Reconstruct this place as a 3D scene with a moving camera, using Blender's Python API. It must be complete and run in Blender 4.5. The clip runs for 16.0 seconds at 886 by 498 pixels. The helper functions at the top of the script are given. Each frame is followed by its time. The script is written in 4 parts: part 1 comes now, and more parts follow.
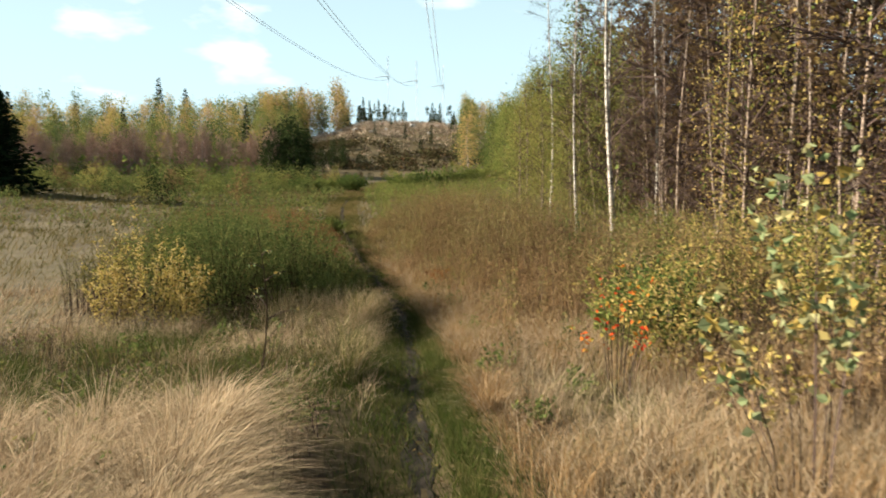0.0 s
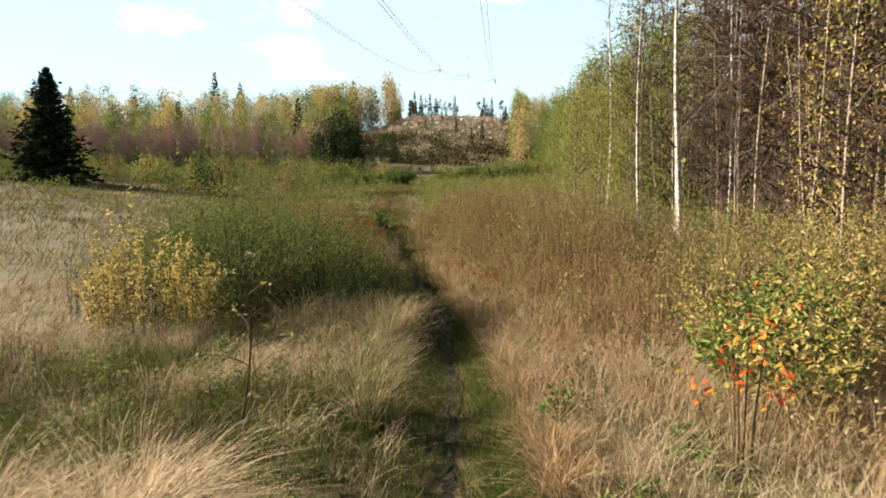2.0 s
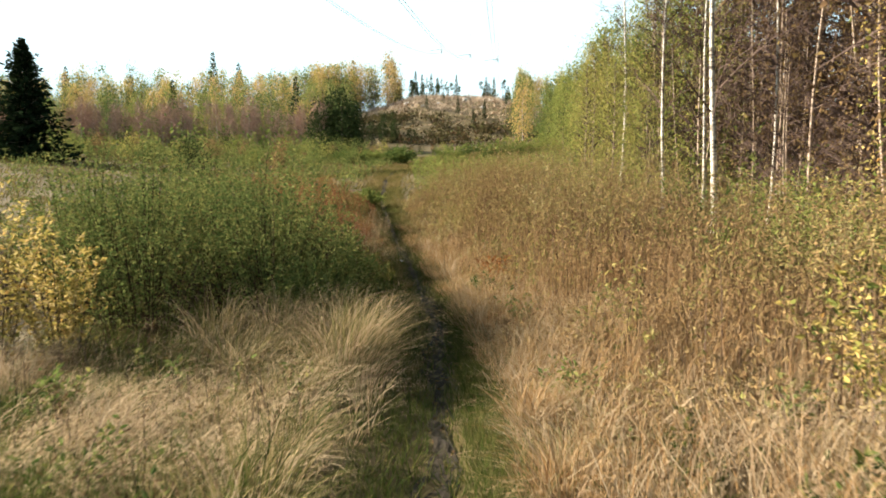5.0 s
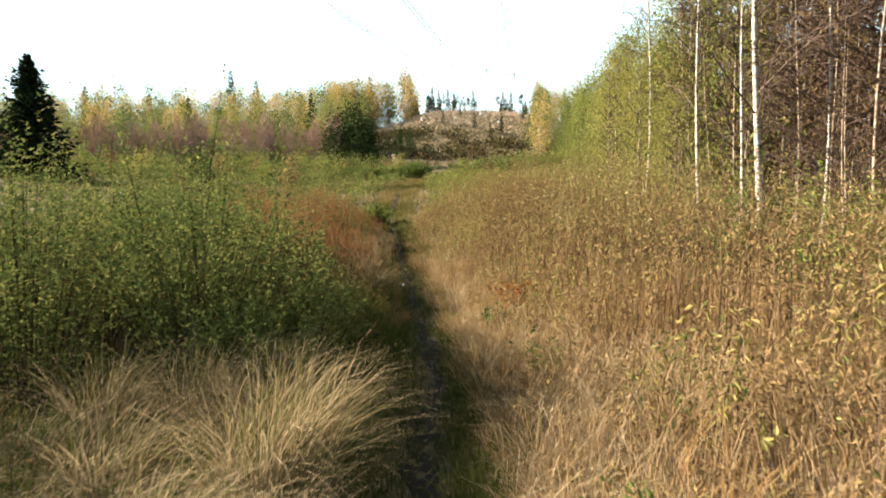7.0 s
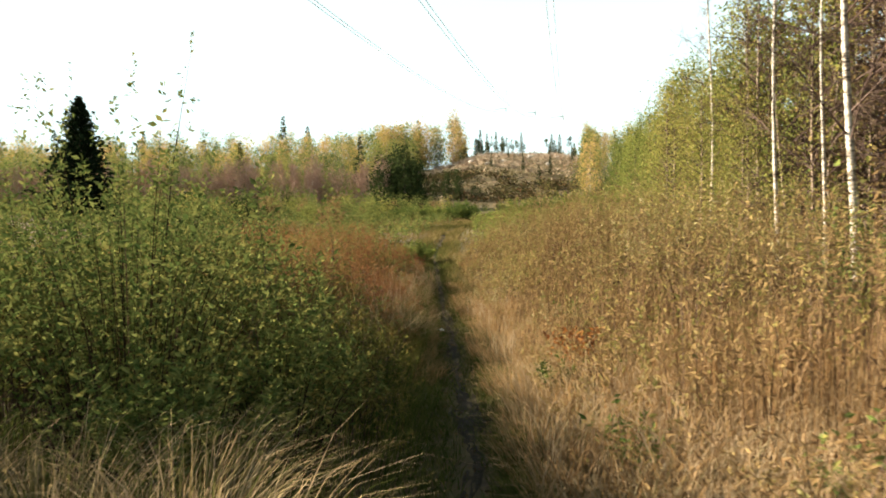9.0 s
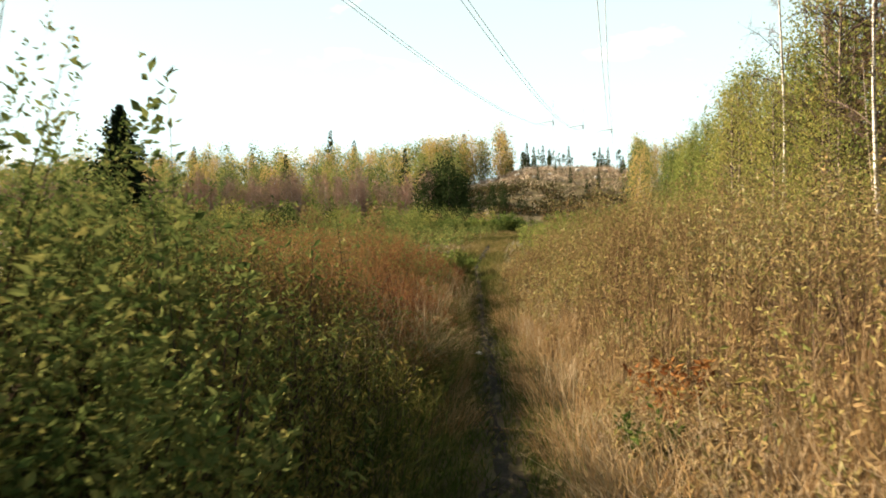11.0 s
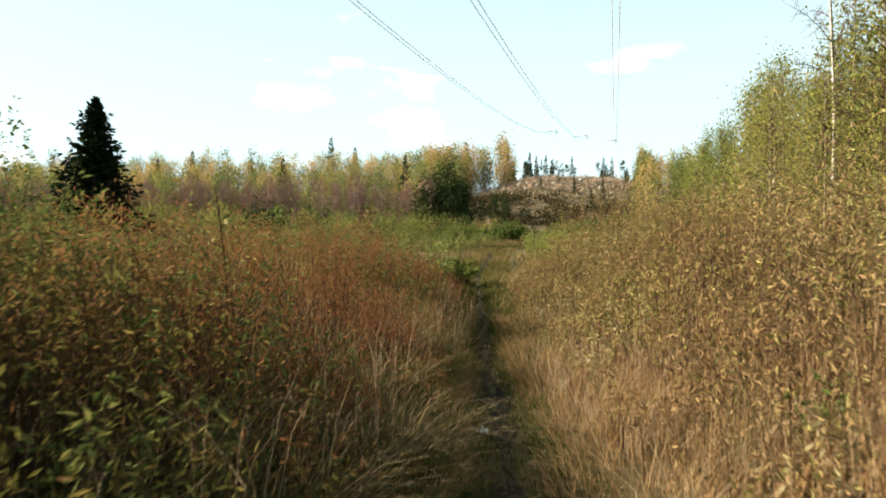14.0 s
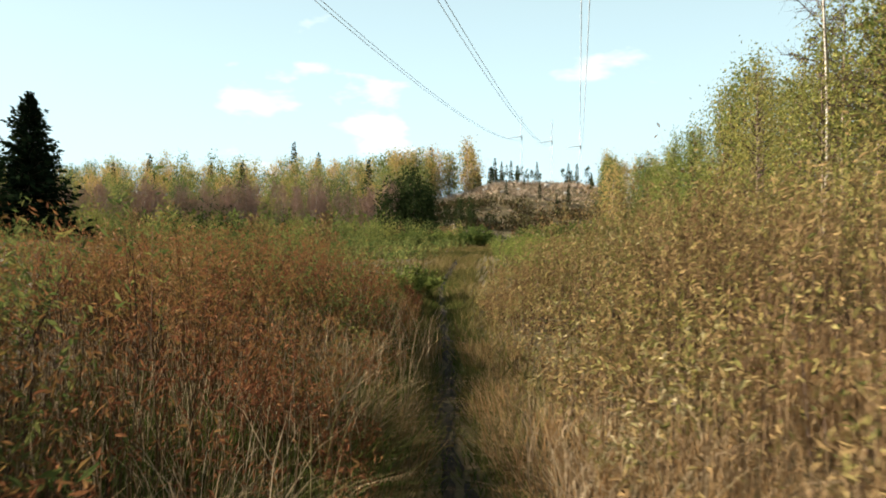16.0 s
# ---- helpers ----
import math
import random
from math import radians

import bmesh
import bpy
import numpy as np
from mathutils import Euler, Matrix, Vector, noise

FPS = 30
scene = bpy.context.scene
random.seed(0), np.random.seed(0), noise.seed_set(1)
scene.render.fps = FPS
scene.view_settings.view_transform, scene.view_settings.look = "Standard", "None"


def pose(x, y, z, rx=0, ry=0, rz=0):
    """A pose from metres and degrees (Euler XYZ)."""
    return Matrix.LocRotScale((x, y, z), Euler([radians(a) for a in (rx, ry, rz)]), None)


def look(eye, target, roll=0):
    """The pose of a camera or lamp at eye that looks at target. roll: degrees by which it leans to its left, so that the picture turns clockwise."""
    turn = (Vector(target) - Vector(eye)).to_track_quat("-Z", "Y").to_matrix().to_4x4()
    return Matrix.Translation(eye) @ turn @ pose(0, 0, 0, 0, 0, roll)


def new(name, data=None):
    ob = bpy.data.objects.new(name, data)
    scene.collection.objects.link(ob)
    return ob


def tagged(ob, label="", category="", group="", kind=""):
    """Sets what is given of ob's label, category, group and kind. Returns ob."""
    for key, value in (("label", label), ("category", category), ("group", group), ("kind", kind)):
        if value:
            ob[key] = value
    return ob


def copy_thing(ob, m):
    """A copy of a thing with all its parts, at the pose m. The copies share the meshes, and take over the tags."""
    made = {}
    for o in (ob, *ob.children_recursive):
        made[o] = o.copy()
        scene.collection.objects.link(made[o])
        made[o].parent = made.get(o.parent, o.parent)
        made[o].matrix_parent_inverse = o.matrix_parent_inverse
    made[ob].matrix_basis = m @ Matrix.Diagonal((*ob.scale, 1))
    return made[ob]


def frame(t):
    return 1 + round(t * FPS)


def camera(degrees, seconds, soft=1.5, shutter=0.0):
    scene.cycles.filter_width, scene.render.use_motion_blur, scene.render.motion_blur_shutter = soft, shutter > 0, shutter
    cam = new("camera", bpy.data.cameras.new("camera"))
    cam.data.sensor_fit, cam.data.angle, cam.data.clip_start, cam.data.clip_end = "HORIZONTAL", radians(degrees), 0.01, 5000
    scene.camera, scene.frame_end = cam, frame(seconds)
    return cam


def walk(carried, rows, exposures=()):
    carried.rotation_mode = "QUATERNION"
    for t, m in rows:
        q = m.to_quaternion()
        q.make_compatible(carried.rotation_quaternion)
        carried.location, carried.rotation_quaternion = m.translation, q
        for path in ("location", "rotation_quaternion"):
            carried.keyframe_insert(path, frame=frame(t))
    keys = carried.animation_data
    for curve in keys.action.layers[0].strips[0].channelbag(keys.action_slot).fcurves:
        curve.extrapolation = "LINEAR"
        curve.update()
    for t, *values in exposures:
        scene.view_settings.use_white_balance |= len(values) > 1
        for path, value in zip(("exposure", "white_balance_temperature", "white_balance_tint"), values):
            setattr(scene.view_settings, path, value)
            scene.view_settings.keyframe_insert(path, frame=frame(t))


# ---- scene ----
cam = camera(61.6, 16.0, soft=1.8, shutter=0.5)
PATH = [
    (0, (-0.235, -1.709, 2.258), (0.062, 1.064, 2.008), -0.7),
    (0.5, (-0.123, -1.145, 2.229), (0.073, 1.638, 2.005), -0.5),
    (1, (-0.076, -0.542, 2.202), (0.113, 2.243, 1.973), -0.3),
    (1.5, (-0.064, -0.049, 2.187), (0.083, 2.734, 1.915), -0.1),
    (2, (-0.038, 0.372, 2.135), (0.074, 3.157, 1.869), -0.1),
    (2.5, (0.060, 1.054, 2.030), (0.221, 3.837, 1.771), -0.7),
    (3, (0.050, 1.529, 1.954), (0.214, 4.304, 1.621), 0.2),
    (3.5, (0.098, 2.153, 1.868), (0.274, 4.925, 1.518), -0.5),
    (4, (0.106, 2.701, 1.814), (0.262, 5.475, 1.481), -0.1),
    (6.5, (0.528, 5.953, 1.625), (0.571, 8.733, 1.295), -0.9),
    (7, (0.553, 6.453, 1.581), (0.589, 9.240, 1.309), -0.7),
    (7.5, (0.591, 6.965, 1.560), (0.617, 9.755, 1.323), -0.6),
    (8, (0.598, 7.554, 1.442), (0.561, 10.349, 1.264), -0.5),
    (8.5, (0.652, 8.095, 1.386), (0.578, 10.891, 1.256), -0.7),
    (9, (0.627, 8.645, 1.288), (0.484, 11.438, 1.180), -0.8),
    (9.5, (0.682, 9.257, 1.205), (0.445, 12.046, 1.117), -0.4),
    (12, (0.500, 12.716, 0.949), (0.181, 15.498, 0.904), -0.5),
    (12.5, (0.452, 13.453, 0.931), (0.193, 16.240, 0.876), -0.3),
    (13, (0.378, 14.263, 0.861), (0.087, 17.046, 0.785), -0.1),
    (13.5, (0.339, 14.981, 0.851), (0.059, 17.767, 0.802), -0.4),
    (14, (0.260, 15.806, 0.827), (-0.056, 18.588, 0.813), 0.4),
    (14.5, (0.220, 16.502, 0.797), (-0.029, 19.289, 0.862), -0.2),
    (15, (0.125, 17.328, 0.713), (-0.109, 20.117, 0.802), 0.3),
    (15.5, (0.298, 18.054, 0.862), (0.118, 20.847, 0.923), -0.3),
    (16, (0.113, 18.879, 0.836), (-0.073, 21.672, 0.846), 0.3),
]
walk(cam, [(t, look(eye, aim, roll)) for t, eye, aim, roll in PATH],
     exposures=[(0, 2.05, 6800, 10), (1.5, 2.2, 6850, 10), (3, 2.35, 6850, 10), (7, 2.7, 7100, 10), (9.5, 2.55, 7600, 10), (12, 2.4, 7700, 10), (13.5, 2.5, 7600, 10), (14.5, 2.05, 6800, 10), (15, 2.0, 6800, 10), (16, 2.15, 6950, 10)])

# ---- world and sun ----
SUN_TURN, SUN_RISE = -71.0, 24.0          # degrees from +y towards +x, and above the horizon
sun_way = Vector((math.sin(radians(SUN_TURN)) * math.cos(radians(SUN_RISE)),
                  math.cos(radians(SUN_TURN)) * math.cos(radians(SUN_RISE)), math.sin(radians(SUN_RISE))))
world = bpy.data.worlds.new("world")
scene.world = world
world.use_nodes = True
wt = world.node_tree
wt.nodes.clear()
w_out = wt.nodes.new("ShaderNodeOutputWorld")
w_bg = wt.nodes.new("ShaderNodeBackground")
w_sky = wt.nodes.new("ShaderNodeTexSky")
w_sky.sky_type = "NISHITA"
w_sky.sun_disc = False
w_sky.sun_elevation, w_sky.sun_rotation = radians(SUN_RISE), radians(SUN_TURN % 360)
w_sky.dust_density, w_sky.air_density = 1.2, 1.0
w_co = wt.nodes.new("ShaderNodeTexCoord")
w_map = wt.nodes.new("ShaderNodeMapping")
w_map.inputs["Scale"].default_value = (1.0, 1.0, 2.6)
w_noise = wt.nodes.new("ShaderNodeTexNoise")
w_noise.inputs["Scale"].default_value = 5.5
w_noise.inputs["Detail"].default_value = 6.0
w_ramp = wt.nodes.new("ShaderNodeValToRGB")
w_ramp.color_ramp.elements[0].position, w_ramp.color_ramp.elements[1].position = 0.6, 0.76
w_mix = wt.nodes.new("ShaderNodeMixRGB")
w_mix.inputs[2].default_value = (28.0, 28.5, 29.0, 1)
wt.links.new(w_co.outputs["Generated"], w_map.inputs["Vector"])
wt.links.new(w_map.outputs["Vector"], w_noise.inputs["Vector"])
wt.links.new(w_noise.outputs["Fac"], w_ramp.inputs["Fac"])
wt.links.new(w_ramp.outputs["Color"], w_mix.inputs[0])
# pale haze towards the horizon, and a thin veil over the whole sky
w_sep = wt.nodes.new("ShaderNodeSeparateXYZ")
w_haze = wt.nodes.new("ShaderNodeMapRange")
w_haze.inputs["From Min"].default_value, w_haze.inputs["From Max"].default_value = 0.02, 0.95
w_haze.inputs["To Min"].default_value, w_haze.inputs["To Max"].default_value = 0.9, 0.0
w_veil = wt.nodes.new("ShaderNodeMixRGB")
w_veil.inputs[2].default_value = (17.0, 24.0, 27.0, 1)
wt.links.new(w_co.outputs["Generated"], w_sep.inputs[0])
wt.links.new(w_sep.outputs["Z"], w_haze.inputs["Value"])
wt.links.new(w_haze.outputs["Result"], w_veil.inputs[0])
wt.links.new(w_sky.outputs["Color"], w_veil.inputs[1])
wt.links.new(w_veil.outputs["Color"], w_mix.inputs[1])
wt.links.new(w_mix.outputs["Color"], w_bg.inputs["Color"])
w_bg.inputs["Strength"].default_value = 0.0127
wt.links.new(w_bg.outputs["Background"], w_out.inputs["Surface"])

sun = new("sun", bpy.data.lights.new("sun", "SUN"))
sun.data.energy, sun.data.angle, sun.data.color = 5.0, radians(0.5), (1.0, 0.91, 0.78)
sun.matrix_world = look(sun_way * 50, (0, 0, 0))


# ---- materials ----
def base_material(name, rough=0.85):
    m = bpy.data.materials.new(name)
    m.use_nodes = True
    nt = m.node_tree
    bsdf = nt.nodes["Principled BSDF"]
    bsdf.inputs["Roughness"].default_value = rough
    return m, nt, bsdf


def ramp_node(nt, stops):
    r = nt.nodes.new("ShaderNodeValToRGB")
    els = r.color_ramp.elements
    while len(els) < len(stops):
        els.new(0.5)
    for el, (p, c) in zip(els, stops):
        el.position, el.color = p, (*c, 1)
    return r


def noise_node(nt, scale, detail=4.0, stretch=(1, 1, 1)):
    co = nt.nodes.new("ShaderNodeTexCoord")
    mp = nt.nodes.new("ShaderNodeMapping")
    mp.inputs["Scale"].default_value = stretch
    n = nt.nodes.new("ShaderNodeTexNoise")
    n.inputs["Scale"].default_value, n.inputs["Detail"].default_value = scale, detail
    nt.links.new(co.outputs["Object"], mp.inputs["Vector"])
    nt.links.new(mp.outputs["Vector"], n.inputs["Vector"])
    return n


def leaf_material(name, colours, through_light=0.35, rough=0.55, patch=0.25, patch_scale=0.6, each=0.0):
    """Leaves and blades: a colour for each island, larger patches over the plant, light through the leaf."""
    m, nt, bsdf = base_material(name, rough)
    geo = nt.nodes.new("ShaderNodeNewGeometry")
    n = noise_node(nt, patch_scale, 3.0)
    add = nt.nodes.new("ShaderNodeMath")
    add.operation = "MULTIPLY_ADD"
    add.inputs[1].default_value = 1.0 - patch
    sc = nt.nodes.new("ShaderNodeMath")
    sc.operation = "MULTIPLY_ADD"
    sc.inputs[1].default_value, sc.inputs[2].default_value = patch * 3.0, -patch
    nt.links.new(n.outputs["Fac"], sc.inputs[0])
    nt.links.new(geo.outputs["Random Per Island"], add.inputs[0])
    nt.links.new(sc.outputs[0], add.inputs[2])
    own = nt.nodes.new("ShaderNodeObjectInfo")
    per = nt.nodes.new("ShaderNodeMath")
    per.operation = "MULTIPLY_ADD"
    per.inputs[1].default_value = each
    base = nt.nodes.new("ShaderNodeMath")
    base.operation = "MULTIPLY_ADD"
    base.inputs[1].default_value, base.inputs[2].default_value = 1.0 - 0.55 * each, -0.22 * each
    k = len(colours)
    r = ramp_node(nt, [((i + 0.5) / k, c) for i, c in enumerate(colours)])
    nt.links.new(add.outputs[0], base.inputs[0])
    nt.links.new(own.outputs["Random"], per.inputs[0])
    nt.links.new(base.outputs[0], per.inputs[2])
    nt.links.new(per.outputs[0], r.inputs["Fac"])
    nt.links.new(r.outputs["Color"], bsdf.inputs["Base Color"])
    tr = nt.nodes.new("ShaderNodeBsdfTranslucent")
    nt.links.new(r.outputs["Color"], tr.inputs["Color"])
    mx = nt.nodes.new("ShaderNodeMixShader")
    mx.inputs[0].default_value = through_light
    nt.links.new(bsdf.outputs[0], mx.inputs[1])
    nt.links.new(tr.outputs[0], mx.inputs[2])
    nt.links.new(mx.outputs[0], nt.nodes["Material Output"].inputs["Surface"])
    bsdf.inputs["Specular IOR Level"].default_value = 0.0
    return m


def mottled_material(name, stops, scale, fine, rough=0.9, bump=0.4, stretch=(1, 1, 1), dist=0.02):
    m, nt, bsdf = base_material(name, rough)
    a, b = noise_node(nt, scale, 5.0, stretch), noise_node(nt, fine, 6.0, stretch)
    mx = nt.nodes.new("ShaderNodeMath")
    mx.operation = "MULTIPLY_ADD"
    mx.inputs[1].default_value = 0.45
    h = nt.nodes.new("ShaderNodeMath")
    h.operation = "MULTIPLY"
    h.inputs[1].default_value = 0.55
    nt.links.new(b.outputs["Fac"], h.inputs[0])
    nt.links.new(a.outputs["Fac"], mx.inputs[0])
    nt.links.new(h.outputs[0], mx.inputs[2])
    bsdf.inputs["Specular IOR Level"].default_value = 0.15
    r = ramp_node(nt, stops)
    nt.links.new(mx.outputs[0], r.inputs["Fac"])
    nt.links.new(r.outputs["Color"], bsdf.inputs["Base Color"])
    bp = nt.nodes.new("ShaderNodeBump")
    bp.inputs["Strength"].default_value, bp.inputs["Distance"].default_value = bump, dist
    nt.links.new(b.outputs["Fac"], bp.inputs["Height"])
    nt.links.new(bp.outputs["Normal"], bsdf.inputs["Normal"])
    return m


M_GROUND = mottled_material("meadow_ground", [(0.3, (0.022, 0.015, 0.008)), (0.42, (0.052, 0.036, 0.017)), (0.52, (0.06, 0.048, 0.017)),
                                              (0.62, (0.1, 0.07, 0.033)), (0.75, (0.038, 0.038, 0.013))], 0.16, 3.0, dist=0.05)
M_DIRT = mottled_material("trodden_mud", [(0.3, (0.009, 0.007, 0.005)), (0.5, (0.018, 0.014, 0.009)), (0.68, (0.036, 0.028, 0.018))],
                          1.6, 22.0, 0.95, 0.9)
M_BIRCH = mottled_material("birch_bark", [(0.38, (0.03, 0.025, 0.02)), (0.46, (0.2, 0.17, 0.14)), (0.55, (0.42, 0.39, 0.34)),
                                          (0.72, (0.5, 0.47, 0.43))], 0.8, 4.0, 0.7, 0.3, (2.0, 2.0, 5.0))
M_BARK = mottled_material("grey_brown_bark", [(0.35, (0.05, 0.038, 0.028)), (0.5, (0.13, 0.1, 0.075)), (0.7, (0.22, 0.18, 0.14))],
                          2.0, 9.0, 0.9, 0.6, (3, 3, 0.8))
M_ORANGE_BARK = mottled_material("pinkish_birch_bark", [(0.35, (0.08, 0.055, 0.04)), (0.5, (0.22, 0.165, 0.125)), (0.7, (0.4, 0.33, 0.27))],
                                 2.0, 8.0, 0.85, 0.4, (2, 2, 4))
M_TWIG = leaf_material("russet_twigs", [(0.04, 0.028, 0.025), (0.065, 0.045, 0.038), (0.101, 0.073, 0.062)], 0.0, 0.8)
M_STEM = leaf_material("tan_stems", [(0.058, 0.034, 0.021), (0.101, 0.063, 0.034), (0.159, 0.11, 0.063)], 0.0, 0.8)
M_TWIG_DARK = leaf_material("dark_twigs", [(0.029, 0.019, 0.014), (0.053, 0.036, 0.024)], 0.0, 0.8)
M_TWIG_PINK = leaf_material("purple_twigs", [(0.169, 0.11, 0.095), (0.254, 0.167, 0.139), (0.302, 0.2, 0.148)], 0.0, 0.85)
M_DRY = leaf_material("dry_grass", [(0.104, 0.066, 0.036), (0.183, 0.126, 0.074), (0.254, 0.183, 0.116), (0.338, 0.267, 0.183), (0.261, 0.211, 0.126), (0.126, 0.126, 0.046)],
                      0.25, 0.6, 0.45, 0.7)
M_STRAW = leaf_material("pale_straw", [(0.24, 0.172, 0.104), (0.368, 0.28, 0.176), (0.464, 0.368, 0.248), (0.4, 0.304, 0.184)], 0.25, 0.6, 0.3, 0.8)
M_FIELD = leaf_material("olive_field_grass", [(0.04, 0.042, 0.014), (0.076, 0.072, 0.024), (0.12, 0.092, 0.036), (0.176, 0.132, 0.068)], 0.25, 0.6, 0.5, 0.12)
M_RUSSET = leaf_material("russet_grass", [(0.155, 0.086, 0.039), (0.226, 0.138, 0.061), (0.272, 0.192, 0.11), (0.246, 0.179, 0.103)], 0.25, 0.6, 0.3, 0.5)
# green set darker, so part of the thicket's shade is in the colour
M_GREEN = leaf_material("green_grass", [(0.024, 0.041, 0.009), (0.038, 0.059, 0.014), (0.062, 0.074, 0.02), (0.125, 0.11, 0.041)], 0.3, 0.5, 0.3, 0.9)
M_TUSSOCK = leaf_material("tussock_blades", [(0.048, 0.06, 0.018), (0.104, 0.1, 0.034), (0.2, 0.152, 0.076), (0.32, 0.248, 0.152), (0.272, 0.2, 0.12)], 0.25, 0.5, 0.2, 1.0)
M_WILLOW = leaf_material("willow_leaves", [(0.046, 0.072, 0.022), (0.077, 0.105, 0.032), (0.113, 0.133, 0.044), (0.154, 0.164, 0.054), (0.211, 0.186, 0.061)], 0.22, 0.5, 0.3, 0.8)
M_YELLOW = leaf_material("yellow_leaves", [(0.055, 0.078, 0.022), (0.102, 0.119, 0.033), (0.202, 0.184, 0.05), (0.331, 0.258, 0.078), (0.386, 0.294, 0.119), (0.258, 0.147, 0.046)],
                         0.35, 0.45, 0.2, 0.9)
M_GOLDLEAF = leaf_material("bright_yellow_leaves", [(0.128, 0.132, 0.036), (0.272, 0.216, 0.06), (0.368, 0.28, 0.088), (0.416, 0.336, 0.16), (0.288, 0.176, 0.048)], 0.3, 0.45, 0.2, 0.9)
M_GREENLEAF = leaf_material("herb_leaves", [(0.045, 0.075, 0.02), (0.075, 0.11, 0.03), (0.12, 0.15, 0.045), (0.2, 0.19, 0.06)], 0.3, 0.5, 0.2, 2.0)
M_FERN = leaf_material("rust_fern", [(0.12, 0.045, 0.018), (0.2, 0.08, 0.028), (0.26, 0.13, 0.045)], 0.25, 0.6, 0.2, 2.0)
M_OLIVEFORB = leaf_material("olive_forb_leaves", [(0.046, 0.052, 0.016), (0.086, 0.09, 0.026), (0.132, 0.121, 0.034), (0.184, 0.144, 0.048), (0.115, 0.071, 0.032)], 0.25, 0.6, 0.4, 0.7)
M_SEDGE = leaf_material("sedge_blades", [(0.035, 0.05, 0.014), (0.075, 0.085, 0.026), (0.15, 0.125, 0.052), (0.27, 0.205, 0.115)], 0.25, 0.6, 0.25, 1.5)
M_SAPLING = leaf_material("sapling_leaves", [(0.066, 0.081, 0.025), (0.122, 0.123, 0.04), (0.191, 0.158, 0.049), (0.26, 0.22, 0.09), (0.174, 0.114, 0.049)], 0.28, 0.5, 0.3, 0.7)
M_FORB = leaf_material("withered_leaves", [(0.06, 0.039, 0.023), (0.113, 0.071, 0.037), (0.173, 0.113, 0.054), (0.225, 0.16, 0.073), (0.13, 0.128, 0.039), (0.313, 0.263, 0.156)], 0.22, 0.6, 0.55, 0.6)
M_ASPEN = leaf_material("aspen_leaves", [(0.128, 0.173, 0.077), (0.218, 0.243, 0.128), (0.32, 0.294, 0.141), (0.32, 0.23, 0.064)], 0.35, 0.4, 0.1, 2.0)
M_REDFORB = leaf_material("reddish_withered_leaves", [(0.094, 0.037, 0.021), (0.155, 0.066, 0.034), (0.221, 0.101, 0.048), (0.209, 0.119, 0.046), (0.143, 0.106, 0.034), (0.331, 0.194, 0.111)], 0.2, 0.6, 0.55, 0.5)
M_RED = leaf_material("red_leaves", [(0.4, 0.04, 0.016), (0.48, 0.104, 0.024), (0.44, 0.2, 0.032), (0.16, 0.16, 0.04)], 0.4, 0.45, 0.1, 2.0)
M_ALDER = leaf_material("olive_green_leaves", [(0.054, 0.084, 0.025), (0.092, 0.123, 0.034), (0.141, 0.162, 0.044), (0.206, 0.202, 0.058)], 0.25, 0.5, 0.3, 0.25, 0.5)
M_GOLD = leaf_material("golden_leaves", [(0.125, 0.135, 0.046), (0.23, 0.2, 0.066), (0.33, 0.255, 0.085), (0.39, 0.27, 0.11), (0.31, 0.2, 0.1)], 0.28, 0.5, 0.25, 0.2, 0.6)
M_GOLD_OLIVE = leaf_material("olive_yellow_leaves", [(0.075, 0.095, 0.028), (0.125, 0.14, 0.04), (0.19, 0.185, 0.055), (0.25, 0.21, 0.066)], 0.28, 0.5, 0.3, 0.3, 0.6)
M_FARGREEN = leaf_material("fading_green_leaves", [(0.06, 0.086, 0.032), (0.098, 0.124, 0.042), (0.153, 0.172, 0.055), (0.221, 0.215, 0.074)], 0.28, 0.5, 0.2, 0.2, 0.75)
M_BROWNLEAF = leaf_material("rust_brown_leaves", [(0.055, 0.034, 0.021), (0.088, 0.056, 0.029), (0.118, 0.08, 0.036), (0.147, 0.113, 0.046)], 0.28, 0.5, 0.3, 0.4)
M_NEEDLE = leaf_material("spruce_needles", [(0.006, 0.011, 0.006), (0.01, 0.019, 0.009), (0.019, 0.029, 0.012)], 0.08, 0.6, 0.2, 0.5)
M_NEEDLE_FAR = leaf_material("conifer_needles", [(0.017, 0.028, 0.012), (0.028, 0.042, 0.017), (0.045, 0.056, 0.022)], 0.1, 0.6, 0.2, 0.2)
M_BRUSH = leaf_material("bleached_brush", [(0.231, 0.177, 0.13), (0.326, 0.252, 0.184), (0.381, 0.313, 0.245), (0.177, 0.109, 0.068)], 0.1, 0.8, 0.3, 0.08)
M_SHADE_HEATH = leaf_material("shade_heath_leaves", [(0.032, 0.028, 0.016), (0.064, 0.048, 0.024), (0.056, 0.06, 0.024), (0.112, 0.064, 0.036)], 0.1, 0.7, 0.3, 0.1)
M_DARKGREEN = leaf_material("dark_green_leaves", [(0.018, 0.027, 0.011), (0.03, 0.044, 0.016), (0.048, 0.06, 0.021)], 0.15, 0.6, 0.3, 0.2)
M_ROCK = mottled_material("grey_rock", [(0.35, (0.16, 0.15, 0.14)), (0.6, (0.36, 0.34, 0.31)), (0.8, (0.45, 0.42, 0.38))], 1.0, 8.0)
M_POLE = mottled_material("weathered_pylon_steel", [(0.3, (0.45, 0.46, 0.48)), (0.7, (0.6, 0.61, 0.63))], 1.0, 8.0, 0.5, 0.1)
